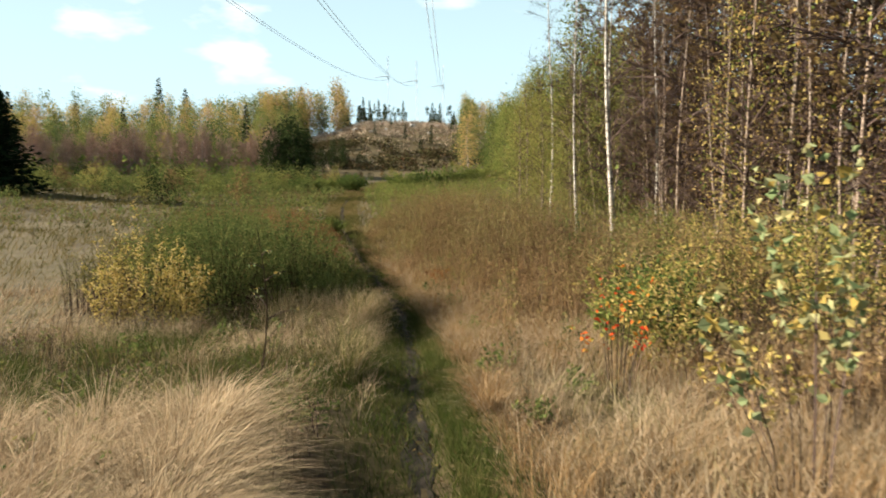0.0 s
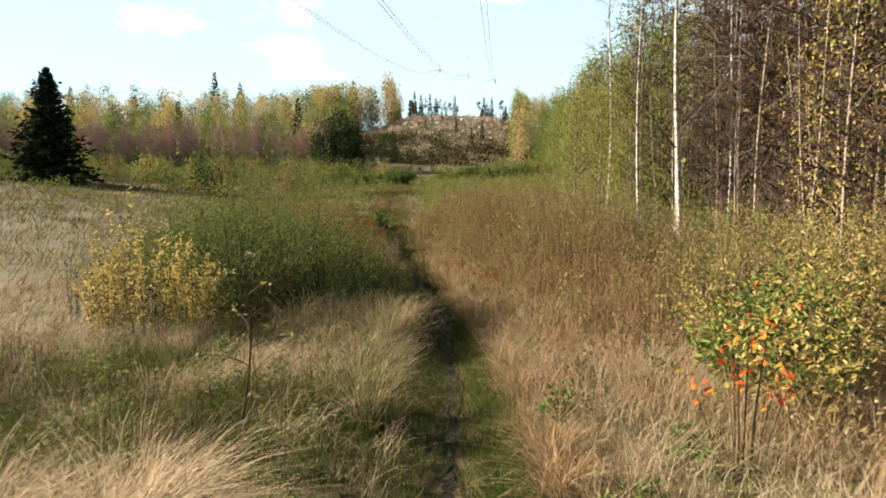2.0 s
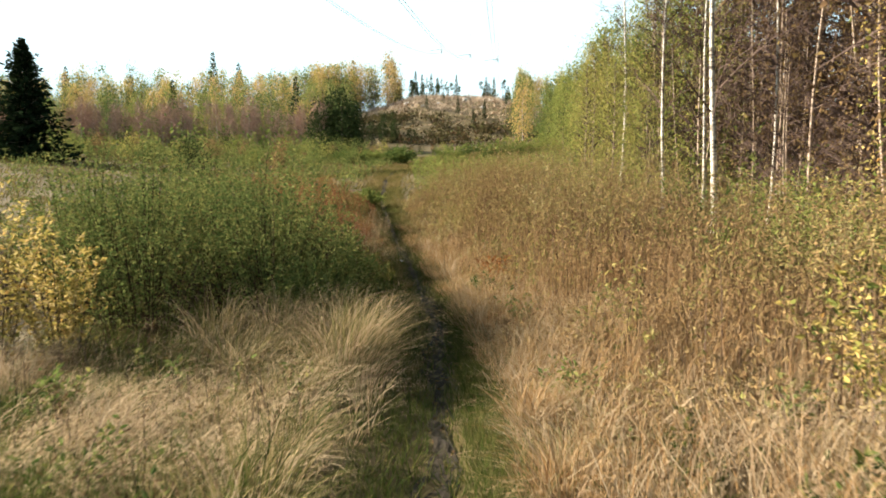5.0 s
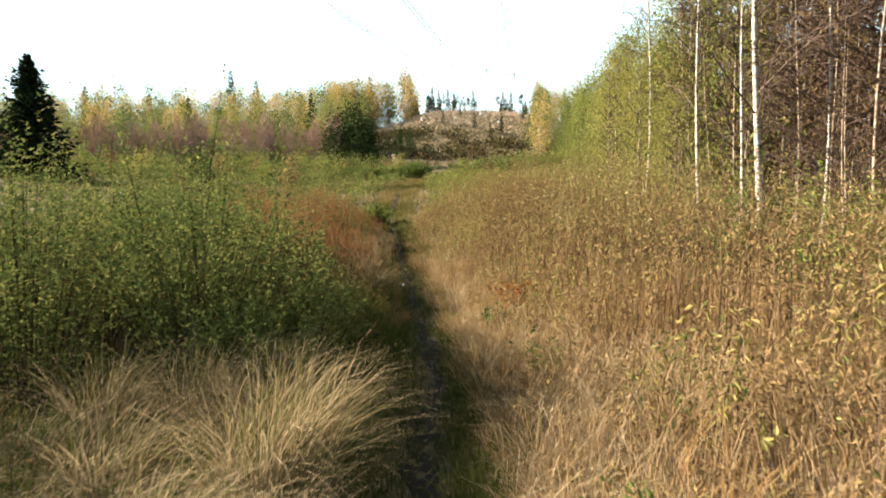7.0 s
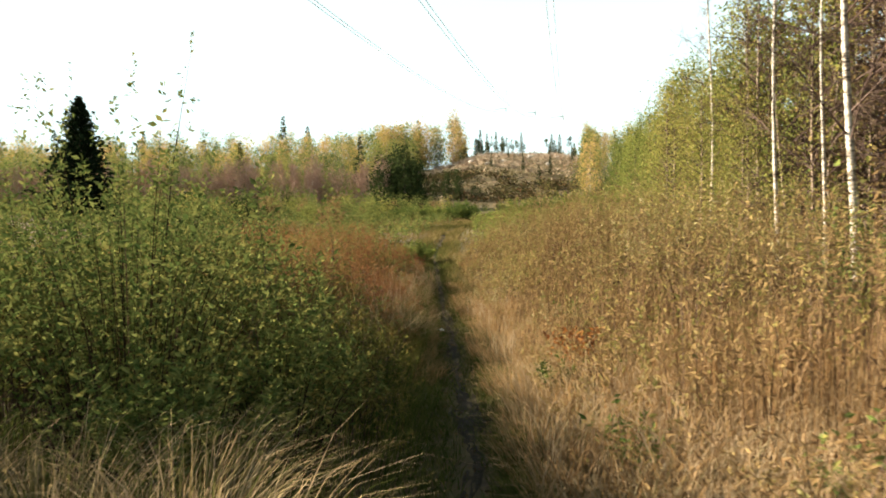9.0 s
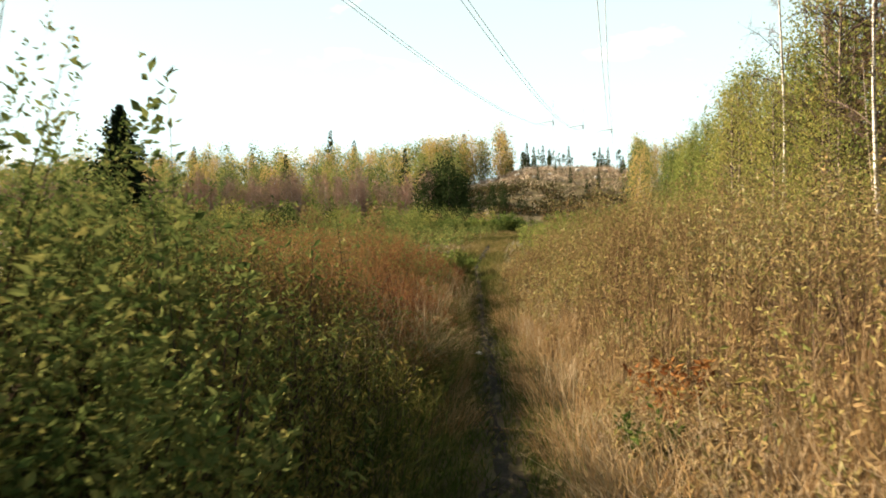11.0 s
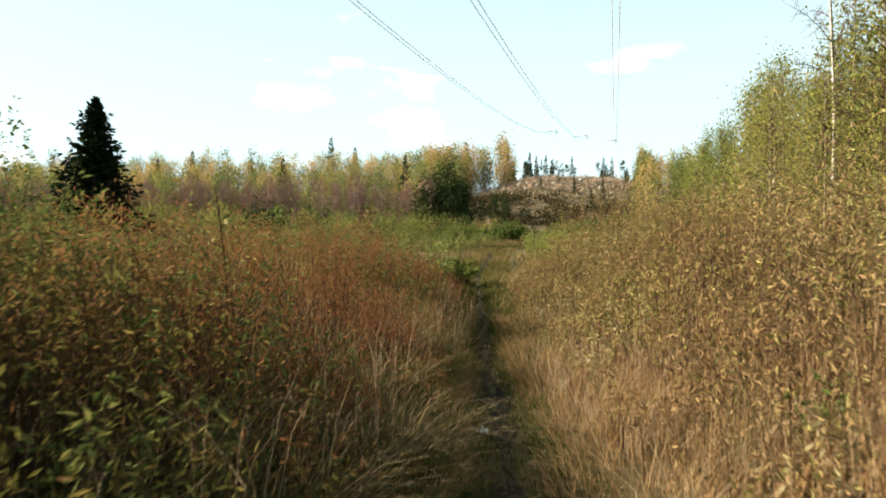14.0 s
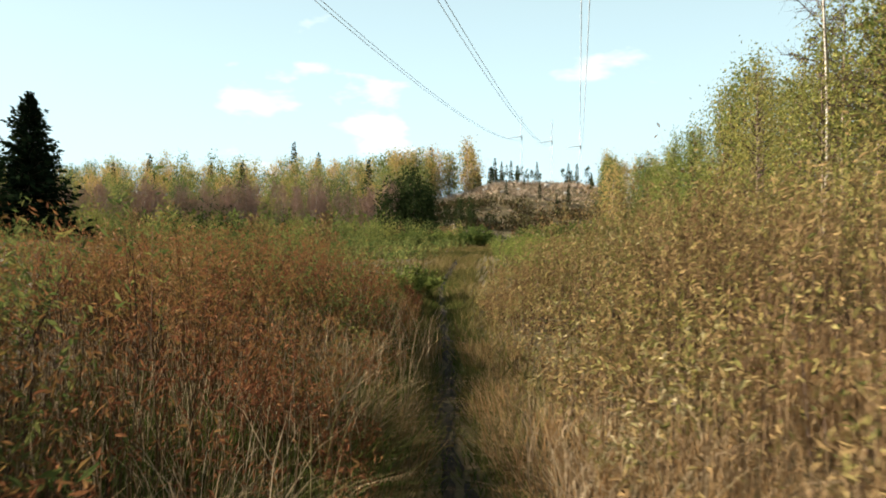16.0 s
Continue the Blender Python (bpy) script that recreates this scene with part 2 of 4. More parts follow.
M_WIRE = mottled_material("aluminium_conductor", [(0.3, (0.34, 0.36, 0.4)), (0.7, (0.46, 0.48, 0.52))], 1.0, 8.0, 0.45, 0.1)
M_GLASS = mottled_material("brown_insulator_glaze", [(0.3, (0.06, 0.04, 0.03)), (0.7, (0.12, 0.08, 0.06))], 3.0, 9.0, 0.25, 0.1)


# ---- the lie of the land ----
def ease(a, b, v):
    s = np.clip((v - a) / (b - a), 0, 1)
    return s * s * (3 - 2 * s)


LAND_Y = [-900, -60, -12, -1.7, 2.7, 7.4, 12.7, 19, 30, 60, 93, 125, 165, 185, 215, 243, 262, 280, 330, 420, 700, 3200]
LAND_Z = [20, 4, 1.6, 0.76, 0.32, 0.0, -0.45, -0.63, -0.6, 0.3, 1.2, 2.0, 4.0, 6.5, 13, 20, 23, 24.6, 26, 29, 34, 36]


def path_x(y):
    return np.interp(y, [-10, 2.8, 9.5, 14, 20.7, 24, 29, 42, 60, 75, 90, 130], [0, 0.12, 0.42, 0.55, 0.15, -0.15, -0.5, -1.5, -1.9, -1.7, 0, 0.3])


def wave(x, y, s):
    return (np.sin(x * s + 1.3) * np.cos(y * s * 0.83 + 0.4) + 0.6 * np.sin(x * s * 2.3 + y * s * 1.9 + 2.0)) / 1.6


def land(x, y):
    x, y = np.asarray(x, float), np.asarray(y, float)
    k = sum(np.interp(y + d * (0.6 + 0.03 * np.abs(y)), LAND_Y, LAND_Z) for d in (-1.5, -0.75, 0, 0.75, 1.5)) / 5
    low = np.interp(y, [-900, 150, 200, 300, 420, 3200], [2, 3.2, 9, 26, 32, 38])
    side = ease(16, 60, -(x + 8))
    z = k * (1 - side * ease(120, 200, y)) + low * side * ease(120, 200, y)
    z = z + 1.6 * ease(8, 45, -x) * ease(30, 70, y) * (1 - ease(100, 160, y))
    z = z + 1.2 * ease(8, 30, x) * (1 - ease(150, 220, y))
    z = z - (4.5 * ease(26, 46, x) + 4.5 * ease(-5, 17, -x) * (1 - 0.6 * ease(300, 400, y))) * ease(195, 245, y)
    z = z + 0.05 * wave(x, y, 1.7) * np.clip(np.abs(x - path_x(y)) - 0.3, 0, 1) + 0.12 * wave(x, y, 0.35) * ease(1, 8, np.abs(x - path_x(y)))
    z = z + 0.5 * wave(x, y, 0.11) * ease(150, 230, y)
    # dip added so that shade gathers in a dark patch left of the path
    z = z - 0.26 * np.exp(-((x + 0.6) / 0.5) ** 2 - ((y - 3.1) / 0.75) ** 2)
    return z - 0.10 * np.exp(-((x - path_x(y)) / 0.32) ** 2) * (y < 140)


# ---- mesh helpers ----
def mesh_of(name, verts, faces, mats, smooth=False, slots=None):
    """verts: n x 3; faces: a list of index arrays (m x 3 or m x 4)."""
    me = bpy.data.meshes.new(name)
    verts = np.asarray(verts, np.float32)
    faces = [np.asarray(f, np.int32) for f in faces if len(f)]
    loops = np.concatenate([f.ravel() for f in faces])
    sizes = np.concatenate([np.full(len(f), f.shape[1], np.int32) for f in faces])
    starts = np.concatenate([[0], np.cumsum(sizes)[:-1]]).astype(np.int32)
    me.vertices.add(len(verts))
    me.vertices.foreach_set("co", verts.ravel())
    me.loops.add(len(loops))
    me.loops.foreach_set("vertex_index", loops)
    me.polygons.add(len(sizes))
    me.polygons.foreach_set("loop_start", starts)
    me.polygons.foreach_set("use_smooth", np.full(len(sizes), smooth))
    for m in mats:
        me.materials.append(m)
    if slots is not None:
        me.polygons.foreach_set("material_index", slots)
    me.update(calc_edges=True)
    me.validate()
    return me


def part(name, me, parent, label="", kind=""):
    ob = new(name, me)
    ob.parent = parent
    return tagged(ob, label=label, kind=kind)


rng = np.random.default_rng(7)


def unit(v):
    return v / np.maximum(np.linalg.norm(v, axis=-1, keepdims=True), 1e-6)


class Pile:
    """Collects vertices and faces of one mesh."""

    def __init__(self):
        self.v, self.f3, self.f4, self.n = [], [], [], 0

    def add(self, v, f3=None, f4=None):
        self.v.append(v)
        if f3 is not None:
            self.f3.append(np.asarray(f3) + self.n)
        if f4 is not None:
            self.f4.append(np.asarray(f4) + self.n)
        self.n += len(v)

    def mesh(self, name, mat, smooth=False):
        fs = [np.concatenate(f) for f in (self.f3, self.f4) if f]
        return mesh_of(name, np.concatenate(self.v), fs, [mat], smooth)


def add_blades(pile, base, h, lean, az, w, droop=0.25, segs=3, turn=None):
    """Grass blades or straws, each a bent tapering ribbon."""
    n = len(base)
    away = np.stack([np.cos(az), np.sin(az), np.zeros(n)], 1)
    face = rng.uniform(0, math.pi, n) if turn is None else turn
    side = np.stack([np.cos(face), np.sin(face), np.zeros(n)], 1)
    rings = []
    for i in range(segs + 1):
        s = i / segs
        c = base + away * (lean * s ** 1.8)[:, None]
        c[:, 2] += h * (s - droop * s ** 3)
        if i < segs:
            d = side * (w * (1 - 0.75 * s) / 2)[:, None]
            rings += [c - d, c + d]
        else:
            rings.append(c)
    k = 2 * segs + 1
    v = np.stack(rings, 1).reshape(-1, 3)
    o = (np.arange(n) * k)[:, None]
    f4 = np.concatenate([o + np.array([2 * i, 2 * i + 1, 2 * i + 3, 2 * i + 2]) for i in range(segs - 1)]) if segs > 1 else None
    f3 = o + np.array([2 * segs - 2, 2 * segs - 1, 2 * segs])
    pile.add(v, f3, f4)


def add_leaves(pile, p, way, length, width, fold=0.25):
    """Leaves: two halves folded along the midrib."""
    n = len(p)
    way = unit(way)
    side = unit(np.cross(way, unit(rng.normal(size=(n, 3)))))
    up = np.cross(side, way)
    L, W = np.broadcast_to(length, n)[:, None], np.broadcast_to(width, n)[:, None]
    v = np.stack([p, p + way * L * 0.45 + side * W / 2 + up * W * fold, p + way * L, p + way * L * 0.45 - side * W / 2 + up * W * fold], 1).reshape(-1, 3)
    o = (np.arange(n) * 4)[:, None]
    pile.add(v, np.concatenate([o + np.array([0, 1, 2]), o + np.array([0, 2, 3])]))


def add_tube(pile, pts, rad, sides=6):
    pts, rad = np.asarray(pts, float), np.asarray(rad, float)
    t = unit(np.gradient(pts, axis=0))
    a = unit(np.cross(t, np.array([0.31, 0.95, 0.05])))
    b = np.cross(t, a)
    ang = np.arange(sides) * 2 * math.pi / sides
    v = (pts[:, None] + rad[:, None, None] * (np.cos(ang)[None, :, None] * a[:, None] + np.sin(ang)[None, :, None] * b[:, None])).reshape(-1, 3)
    i = np.arange(len(pts) - 1)[:, None] * sides
    j = np.arange(sides)[None]
    q = np.stack([i + j, i + (j + 1) % sides, i + sides + (j + 1) % sides, i + sides + j], -1).reshape(-1, 4)
    pile.add(v, None, q)


def add_twigs(pile, p, way, length, w):
    """Thin straight-ish twigs: three-sided spikes."""
    n = len(p)
    way = unit(way)
    a = unit(np.cross(way, unit(rng.normal(size=(n, 3)))))
    b = np.cross(way, a)
    L, W = np.broadcast_to(length, n)[:, None], np.broadcast_to(w, n)[:, None]
    v = np.stack([p + a * W / 2, p - a * W / 4 + b * W * 0.43, p - a * W / 4 - b * W * 0.43, p + way * L], 1).reshape(-1, 3)
    o = (np.arange(n) * 4)[:, None]
    pile.add(v, np.concatenate([o + np.array([0, 1, 3]), o + np.array([1, 2, 3]), o + np.array([2, 0, 3])]))


def along(pts, s):
    """Points at the fractions s of a polyline."""
    k = np.linspace(0, 1, len(pts))
    return np.stack([np.interp(s, k, pts[:, i]) for i in range(3)], 1)


# ---- ground sheet ----
def stretch_axis(fine_to, step, far, grow):
    out, s = list(np.arange(0, fine_to, step)), step
    while out[-1] < far:
        s *= grow
        out.append(out[-1] + s)
    return np.array(out)


ax = stretch_axis(3, 0.2, 2500, 1.14)
gx = np.concatenate([-ax[:0:-1], ax])
ay_f, ay_b = stretch_axis(28, 0.3, 3000, 1.05), stretch_axis(4, 0.4, 900, 1.15)
gy = np.concatenate([-ay_b[:0:-1], ay_f])
XX, YY = np.meshgrid(gx, gy)
gv = np.stack([XX.ravel(), YY.ravel(), land(XX.ravel(), YY.ravel())], 1)
nx = len(gx)
gi = (np.arange(len(gy) - 1)[:, None] * nx + np.arange(nx - 1)[None]).ravel()
ground = new("ground", mesh_of("ground", gv, [np.stack([gi, gi + 1, gi + 1 + nx, gi + nx], 1)], [M_GROUND], True))
tagged(ground, "rough autumn meadow ground with moss and dead grass", "ground", kind="structure")

# the trodden path
py = np.arange(-3, 128, 0.14)
cols = np.linspace(-1, 1, 9)
half = 0.12 + 0.04 * np.sin(py * 1.7) + 0.03 * np.sin(py * 4.1)
edge = 1 + 0.45 * np.stack([np.convolve(rng.normal(size=len(py)), np.ones(3) / 3, "same") for _ in range(2)], 1)
wide = np.where(cols[None] < 0, edge[:, :1], edge[:, 1:]) * half[:, None]
pxs = path_x(py)[:, None] + 0.05 * np.sin(py * 0.9)[:, None] + cols[None] * wide
pys = np.repeat(py[:, None], 9, 1)
pz = land(pxs, pys) + 0.012 + 0.012 * rng.normal(size=pxs.shape) * (1 - cols[None] ** 4) - 0.03 * (np.abs(cols) > 0.99)
pv = np.stack([pxs.ravel(), pys.ravel(), pz.ravel()], 1)
pi = (np.arange(len(py) - 1)[:, None] * 9 + np.arange(8)[None]).ravel()
path = new("path", mesh_of("path", pv, [np.stack([pi, pi + 1, pi + 10, pi + 9], 1)], [M_DIRT], True))
tagged(path, "narrow trodden footpath of dark damp mud", "path", kind="structure")


# ---- grass ----
def scatter(n, x0, x1, y0, y1):
    return np.stack([rng.uniform(x0, x1, n), rng.uniform(y0, y1, n)], 1)


def on_land(xy, dz=-0.02):
    return np.concatenate([xy, (land(xy[:, 0], xy[:, 1]) + dz)[:, None]], 1)


def tufts(n_tufts, per, x0, x1, y0, y1, spread, keep):
    c = scatter(n_tufts, x0, x1, y0, y1)
    c = c[keep(c[:, 0], c[:, 1])]
    k = np.repeat(np.arange(len(c)), per)
    xy = c[k] + rng.normal(size=(len(k), 2)) * spread
    return xy, k, rng.uniform(0, 1, len(c))[k]


def stuff(name, pile, mat, label, category):
    ob = new(name, pile.mesh(name, mat))
    return tagged(ob, label, category, kind="stuff")


def off_path(xy):
    return np.abs(xy[:, 0] - path_x(xy[:, 1]))


def wind_az(xy):
    """Blades of one patch lie the same way."""
    n = len(xy)
    return 0.2 + 1.7 * wave(xy[:, 0] + 7, xy[:, 1], 0.9) + rng.normal(0, 1.0, n) * np.where(xy[:, 0] > 0, 1.6, 1.0)


def mound(xy):
    return np.clip(0.5 + 0.5 * wave(xy[:, 0], xy[:, 1], 1.5) + 0.25 * wave(xy[:, 0] + 4, xy[:, 1] + 9, 4.1), 0, 1.2)


def hollow(x, y):
    """False in the green pit sunk for shade by the path, and under willows."""
    return (((x + 0.42) / 0.85) ** 2 + ((y - 3.2) / 1.05) ** 2 > 1) & ~((x < -0.3) & (y > 11.2))


pile = Pile()
# tall dry grass at both sides, near the walk
xy, k, r = tufts(4300, 14, -6.5, 6, -1.2, 13, 0.08, lambda x, y: (np.abs(x - path_x(y) - 0.1 * (y < 8)) > 0.56) & (mound(np.stack([x, y], 1)) > 0.2) & hollow(x, y)
                 & ~((x < -0.3) & (y > 4.3) & (y < 9.6) & (wave(x, y, 2.1) < 0.3)))
xy = xy[off_path(xy) > 0.42]
d = off_path(xy)
n = len(xy)
h = np.clip(0.3 + 0.28 * d, 0.2, 0.66) * rng.uniform(0.55, 1.3, n) * (0.4 + 0.95 * mound(xy))
near = (d < 2.6)
for pick, segs in ((near, 3), (~near, 2)):
    m = int(pick.sum())
    add_blades(pile, on_land(xy[pick]), h[pick], h[pick] * rng.uniform(0.3, 1.5, m), wind_az(xy[pick]), rng.uniform(0.004, 0.008, m), 0.42, segs)
# low lodged litter between the tufts
n = 52000
xy = scatter(n, -6, 6, 0, 18)
xy = xy[(off_path(xy) > 0.5) & ((xy[:, 0] > 0) | (xy[:, 1] < 4.4) | (wave(xy[:, 0], xy[:, 1], 2.1) > 0.1)) & hollow(xy[:, 0], xy[:, 1])]
n = len(xy)
h = rng.uniform(0.06, 0.24, n)
add_blades(pile, on_land(xy), h, rng.uniform(0.05, 0.4, n), rng.uniform(0, 6.28, n), rng.uniform(0.006, 0.012, n), 0.4, 1)
# the bleached field to the side
xy, k, r = tufts(6500, 8, -36, -4, 10, 46, 0.2, lambda x, y: ((x < -5 - 0.1 * (y - 10)) | (y < 11.5)) & (y + 4 * wave(x, y, 0.2) < 20))
n = len(xy)
add_blades(pile, on_land(xy), rng.uniform(0.25, 0.6, n), rng.uniform(0.1, 0.5, n), wind_az(xy), 0.014 + xy[:, 1] * 0.0009, 0.35, 1)
xy, k, r = tufts(1300, 12, 0.4, 6, 13, 27, 0.1, lambda x, y: (x - path_x(y) > 0.5) & ((y < 17) | (wave(x, y, 1.3) > 0.1)))
xy = xy[off_path(xy) > 0.42]
d, n = off_path(xy), len(xy)
h = np.clip(0.45 + 0.25 * d, 0.2, 0.85) * rng.uniform(0.6, 1.25, n) * (0.6 + 0.7 * mound(xy))
add_blades(pile, on_land(xy), h, h * rng.uniform(0.2, 1.3, n), wind_az(xy), rng.uniform(0.005, 0.009, n), 0.4, 2)
# long straws standing above the rest
xy = scatter(2600, -6, 6, 0, 27)
xy = xy[off_path(xy) > 0.75]
n = len(xy)
h = rng.uniform(0.55, 1.0, n)
add_blades(pile, on_land(xy), h, h * rng.uniform(0.2, 1.2, n), wind_az(xy), rng.uniform(0.004, 0.006, n), 0.4, 4)
# pale stalks standing in the thicket
xy = np.stack([rng.uniform(-5.5, -0.55, 2600), rng.uniform(18, 29, 2600)], 1)
n = len(xy)
h = rng.uniform(0.7, 1.35, n)
add_blades(pile, on_land(xy), h, h * rng.uniform(0.02, 0.5, n), rng.uniform(0, 6.28, n), rng.uniform(0.005, 0.009, n), 0.25, 3)
stuff("dry_grass", pile, M_DRY, "tall bleached dry grass bent over by wind", "grass")

pile = Pile()
xy, k, r = tufts(2300, 18, -7.5, -0.75, -0.8, 6.0, 0.1, lambda x, y: (((x + 3.0) / 2.7) ** 2 + ((y - 2.5) / 2.2) ** 2 < 1 + 0.55 * wave(x, y, 1.3)) & (x < -1.05 + 0.3 * wave(x, y, 2.0)) & (mound(np.stack([x, y], 1)) > 0.15) & (wave(x + 1, y, 1.1) + 0.25 * (5 - y) > -0.1))
more, k, r = tufts(260, 16, -2.6, -0.55, 7.6, 10.2, 0.09, lambda x, y: wave(x, y, 2.1) > -0.5)
xy = np.concatenate([xy, more])
n = len(xy)
h = rng.uniform(0.3, 0.72, n) * (0.6 + 0.5 * mound(xy))
add_blades(pile, on_land(xy), h, h * rng.uniform(0.5, 1.5, n), rng.normal(-0.1, 0.5, n) + 0.6 * wave(xy[:, 0], xy[:, 1], 1.1), rng.uniform(0.004, 0.008, n), 0.5, 3)
stuff("bleached_grass", pile, M_STRAW, "pale bleached straw lying over in swathes", "grass")

pile = Pile()
xy, k, r = tufts(2300, 14, 0.6, 5, 1, 26, 0.1, lambda x, y: (x - path_x(y) > 0.7) & (wave(x, y, 0.7) > -0.1))
xy = xy[xy[:, 0] - path_x(xy[:, 1]) > 0.6]
n = len(xy)
h = np.clip(0.25 + (0.3 + 0.15 * ease(7, 12, xy[:, 1])) * (xy[:, 0] - path_x(xy[:, 1])), 0.2, 0.8 + 0.5 * ease(7, 12, xy[:, 1])) * rng.uniform(0.6, 1.2, n)
add_blades(pile, on_land(xy), h, h * rng.uniform(0.1, 0.9, n), wind_az(xy), rng.uniform(0.004, 0.008, n), 0.3)
xy, k, r = tufts(1300, 12, 0.4, 6, 13, 27, 0.1, lambda x, y: (x - path_x(y) > 0.5) & ((y < 17) | (wave(x, y, 1.3) > 0.1)))
xy = xy[off_path(xy) > 0.42]
n = len(xy)
h = np.clip(0.45 + 0.25 * off_path(xy), 0.2, 0.85) * rng.uniform(0.6, 1.25, n)
add_blades(pile, on_land(xy), h, h * rng.uniform(0.2, 1.2, n), wind_az(xy), rng.uniform(0.005, 0.009, n), 0.4, 2)
n = 22000
yy = rng.uniform(0.5, 30, n)
side = rng.choice([-1, 1], n)
edge = 0.3 + 0.14 * wave(yy * 1.0, side * 3.0 + yy * 0.4, 1.6) + 0.26 * (1 - ease(10, 15, yy)) * (side > 0)
dx = side * (edge + np.abs(rng.normal(0, 0.3, n)))
xy = np.stack([path_x(yy) + dx, yy], 1)
ok = np.where(side < 0, (yy < 3.5) & hollow(xy[:, 0], xy[:, 1]) | (yy > 17), True)
xy, side = xy[ok], side[ok]
n = len(xy)
h = rng.uniform(0.12, 0.42, n) * (0.7 + 0.6 * mound(xy))
add_blades(pile, on_land(xy), h, h * rng.uniform(0.3, 1.5, n), np.where(side > 0, math.pi, 0.0) + rng.normal(0, 1.0, n), rng.uniform(0.004, 0.008, n), 0.5, 2)
stuff("russet_grass", pile, M_RUSSET, "rust-coloured dead grass beside the footpath", "grass")

pile = Pile()
# the open field
xy, k, r = tufts(10500, 7, -50, 10, 14, 130, 0.4, lambda x, y: (np.abs(x - path_x(y)) > 0.9) & (x < 4 + 0.12 * y) & ((y > 28) | (x < -5.8)))
n = len(xy)
dist = xy[:, 1]
add_blades(pile, on_land(xy), rng.uniform(0.3, 0.75, n), rng.uniform(0.1, 0.5, n), wind_az(xy), 0.012 + dist * 0.001, 0.35, 1)
n = 15000
yy = rng.uniform(24, 105, n)
xy = np.stack([path_x(yy) + rng.choice([-1, 1], n) * rng.uniform(0.16, 1.1, n), yy], 1)
add_blades(pile, on_land(xy), rng.uniform(0.15, 0.5, n), rng.uniform(0.05, 0.4, n), rng.uniform(0, 6.28, n), 0.008 + yy * 0.0007, 0.35, 1)
stuff("field_grass", pile, M_FIELD, "olive and brown rough grass of the open field", "grass")

pile = Pile()
# short green grass along the path
n = 64000
yy = rng.uniform(0, 6.8, n) ** 2
xx = path_x(yy) + rng.choice([-1, 1], n) * np.abs(rng.normal(0.3, np.where(yy < 12, 0.24, 0.16), n))
xy = np.stack([xx, yy], 1)
xy = xy[(off_path(xy) > 0.03 + 0.12 * np.clip(wave(xy[:, 0] * 2, xy[:, 1], 3.0), 0, 1)) & (hollow(xy[:, 0], xy[:, 1]) | (xy[:, 1] > 9) | (rng.uniform(0, 1, len(xy)) < 0.6))]
n = len(xy)
add_blades(pile, on_land(xy), rng.uniform(0.05, 0.22, n), rng.uniform(0.02, 0.14, n), rng.uniform(0, 6.28, n), rng.uniform(0.004, 0.009, n) + xy[:, 1] * 0.0003, 0.25, 1)
n = 15000
yy = rng.uniform(1.5, 15, n)
xy = np.stack([path_x(yy) + 0.2 + np.abs(rng.normal(0.08, 0.26, n)) * (0.8 + 0.5 * wave(yy, yy, 0.9)), yy], 1)
add_blades(pile, on_land(xy), rng.uniform(0.06, 0.2, n), rng.uniform(0.02, 0.12, n), rng.uniform(0, 6.28, n), rng.uniform(0.004, 0.008, n), 0.25, 1)
# long olive grass by the thicket, its shade deepened by the dark green
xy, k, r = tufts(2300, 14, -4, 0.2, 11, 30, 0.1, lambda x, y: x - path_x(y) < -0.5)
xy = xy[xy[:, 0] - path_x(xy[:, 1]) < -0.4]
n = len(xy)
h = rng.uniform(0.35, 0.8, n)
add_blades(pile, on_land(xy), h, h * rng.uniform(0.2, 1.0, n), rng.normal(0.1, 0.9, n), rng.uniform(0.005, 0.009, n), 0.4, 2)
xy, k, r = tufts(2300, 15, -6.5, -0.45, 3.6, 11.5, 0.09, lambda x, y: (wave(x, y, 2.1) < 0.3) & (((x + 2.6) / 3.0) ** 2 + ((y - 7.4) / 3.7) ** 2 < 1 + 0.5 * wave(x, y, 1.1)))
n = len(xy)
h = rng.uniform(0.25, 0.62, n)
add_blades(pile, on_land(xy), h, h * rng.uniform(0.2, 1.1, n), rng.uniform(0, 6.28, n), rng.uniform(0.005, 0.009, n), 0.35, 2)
# green patches in the meadow
xy, k, r = tufts(1400, 14, -6, 6, -1, 20, 0.1, lambda x, y: (np.abs(x - path_x(y)) > 0.5) & (wave(x + 3, y - 5, 0.8) > 0.15))
n = len(xy)
add_blades(pile, on_land(xy), rng.uniform(0.15, 0.42, n), rng.uniform(0.05, 0.3, n), rng.uniform(0, 6.28, n), rng.uniform(0.005, 0.009, n), 0.3)
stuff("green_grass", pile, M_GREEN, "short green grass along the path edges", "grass")


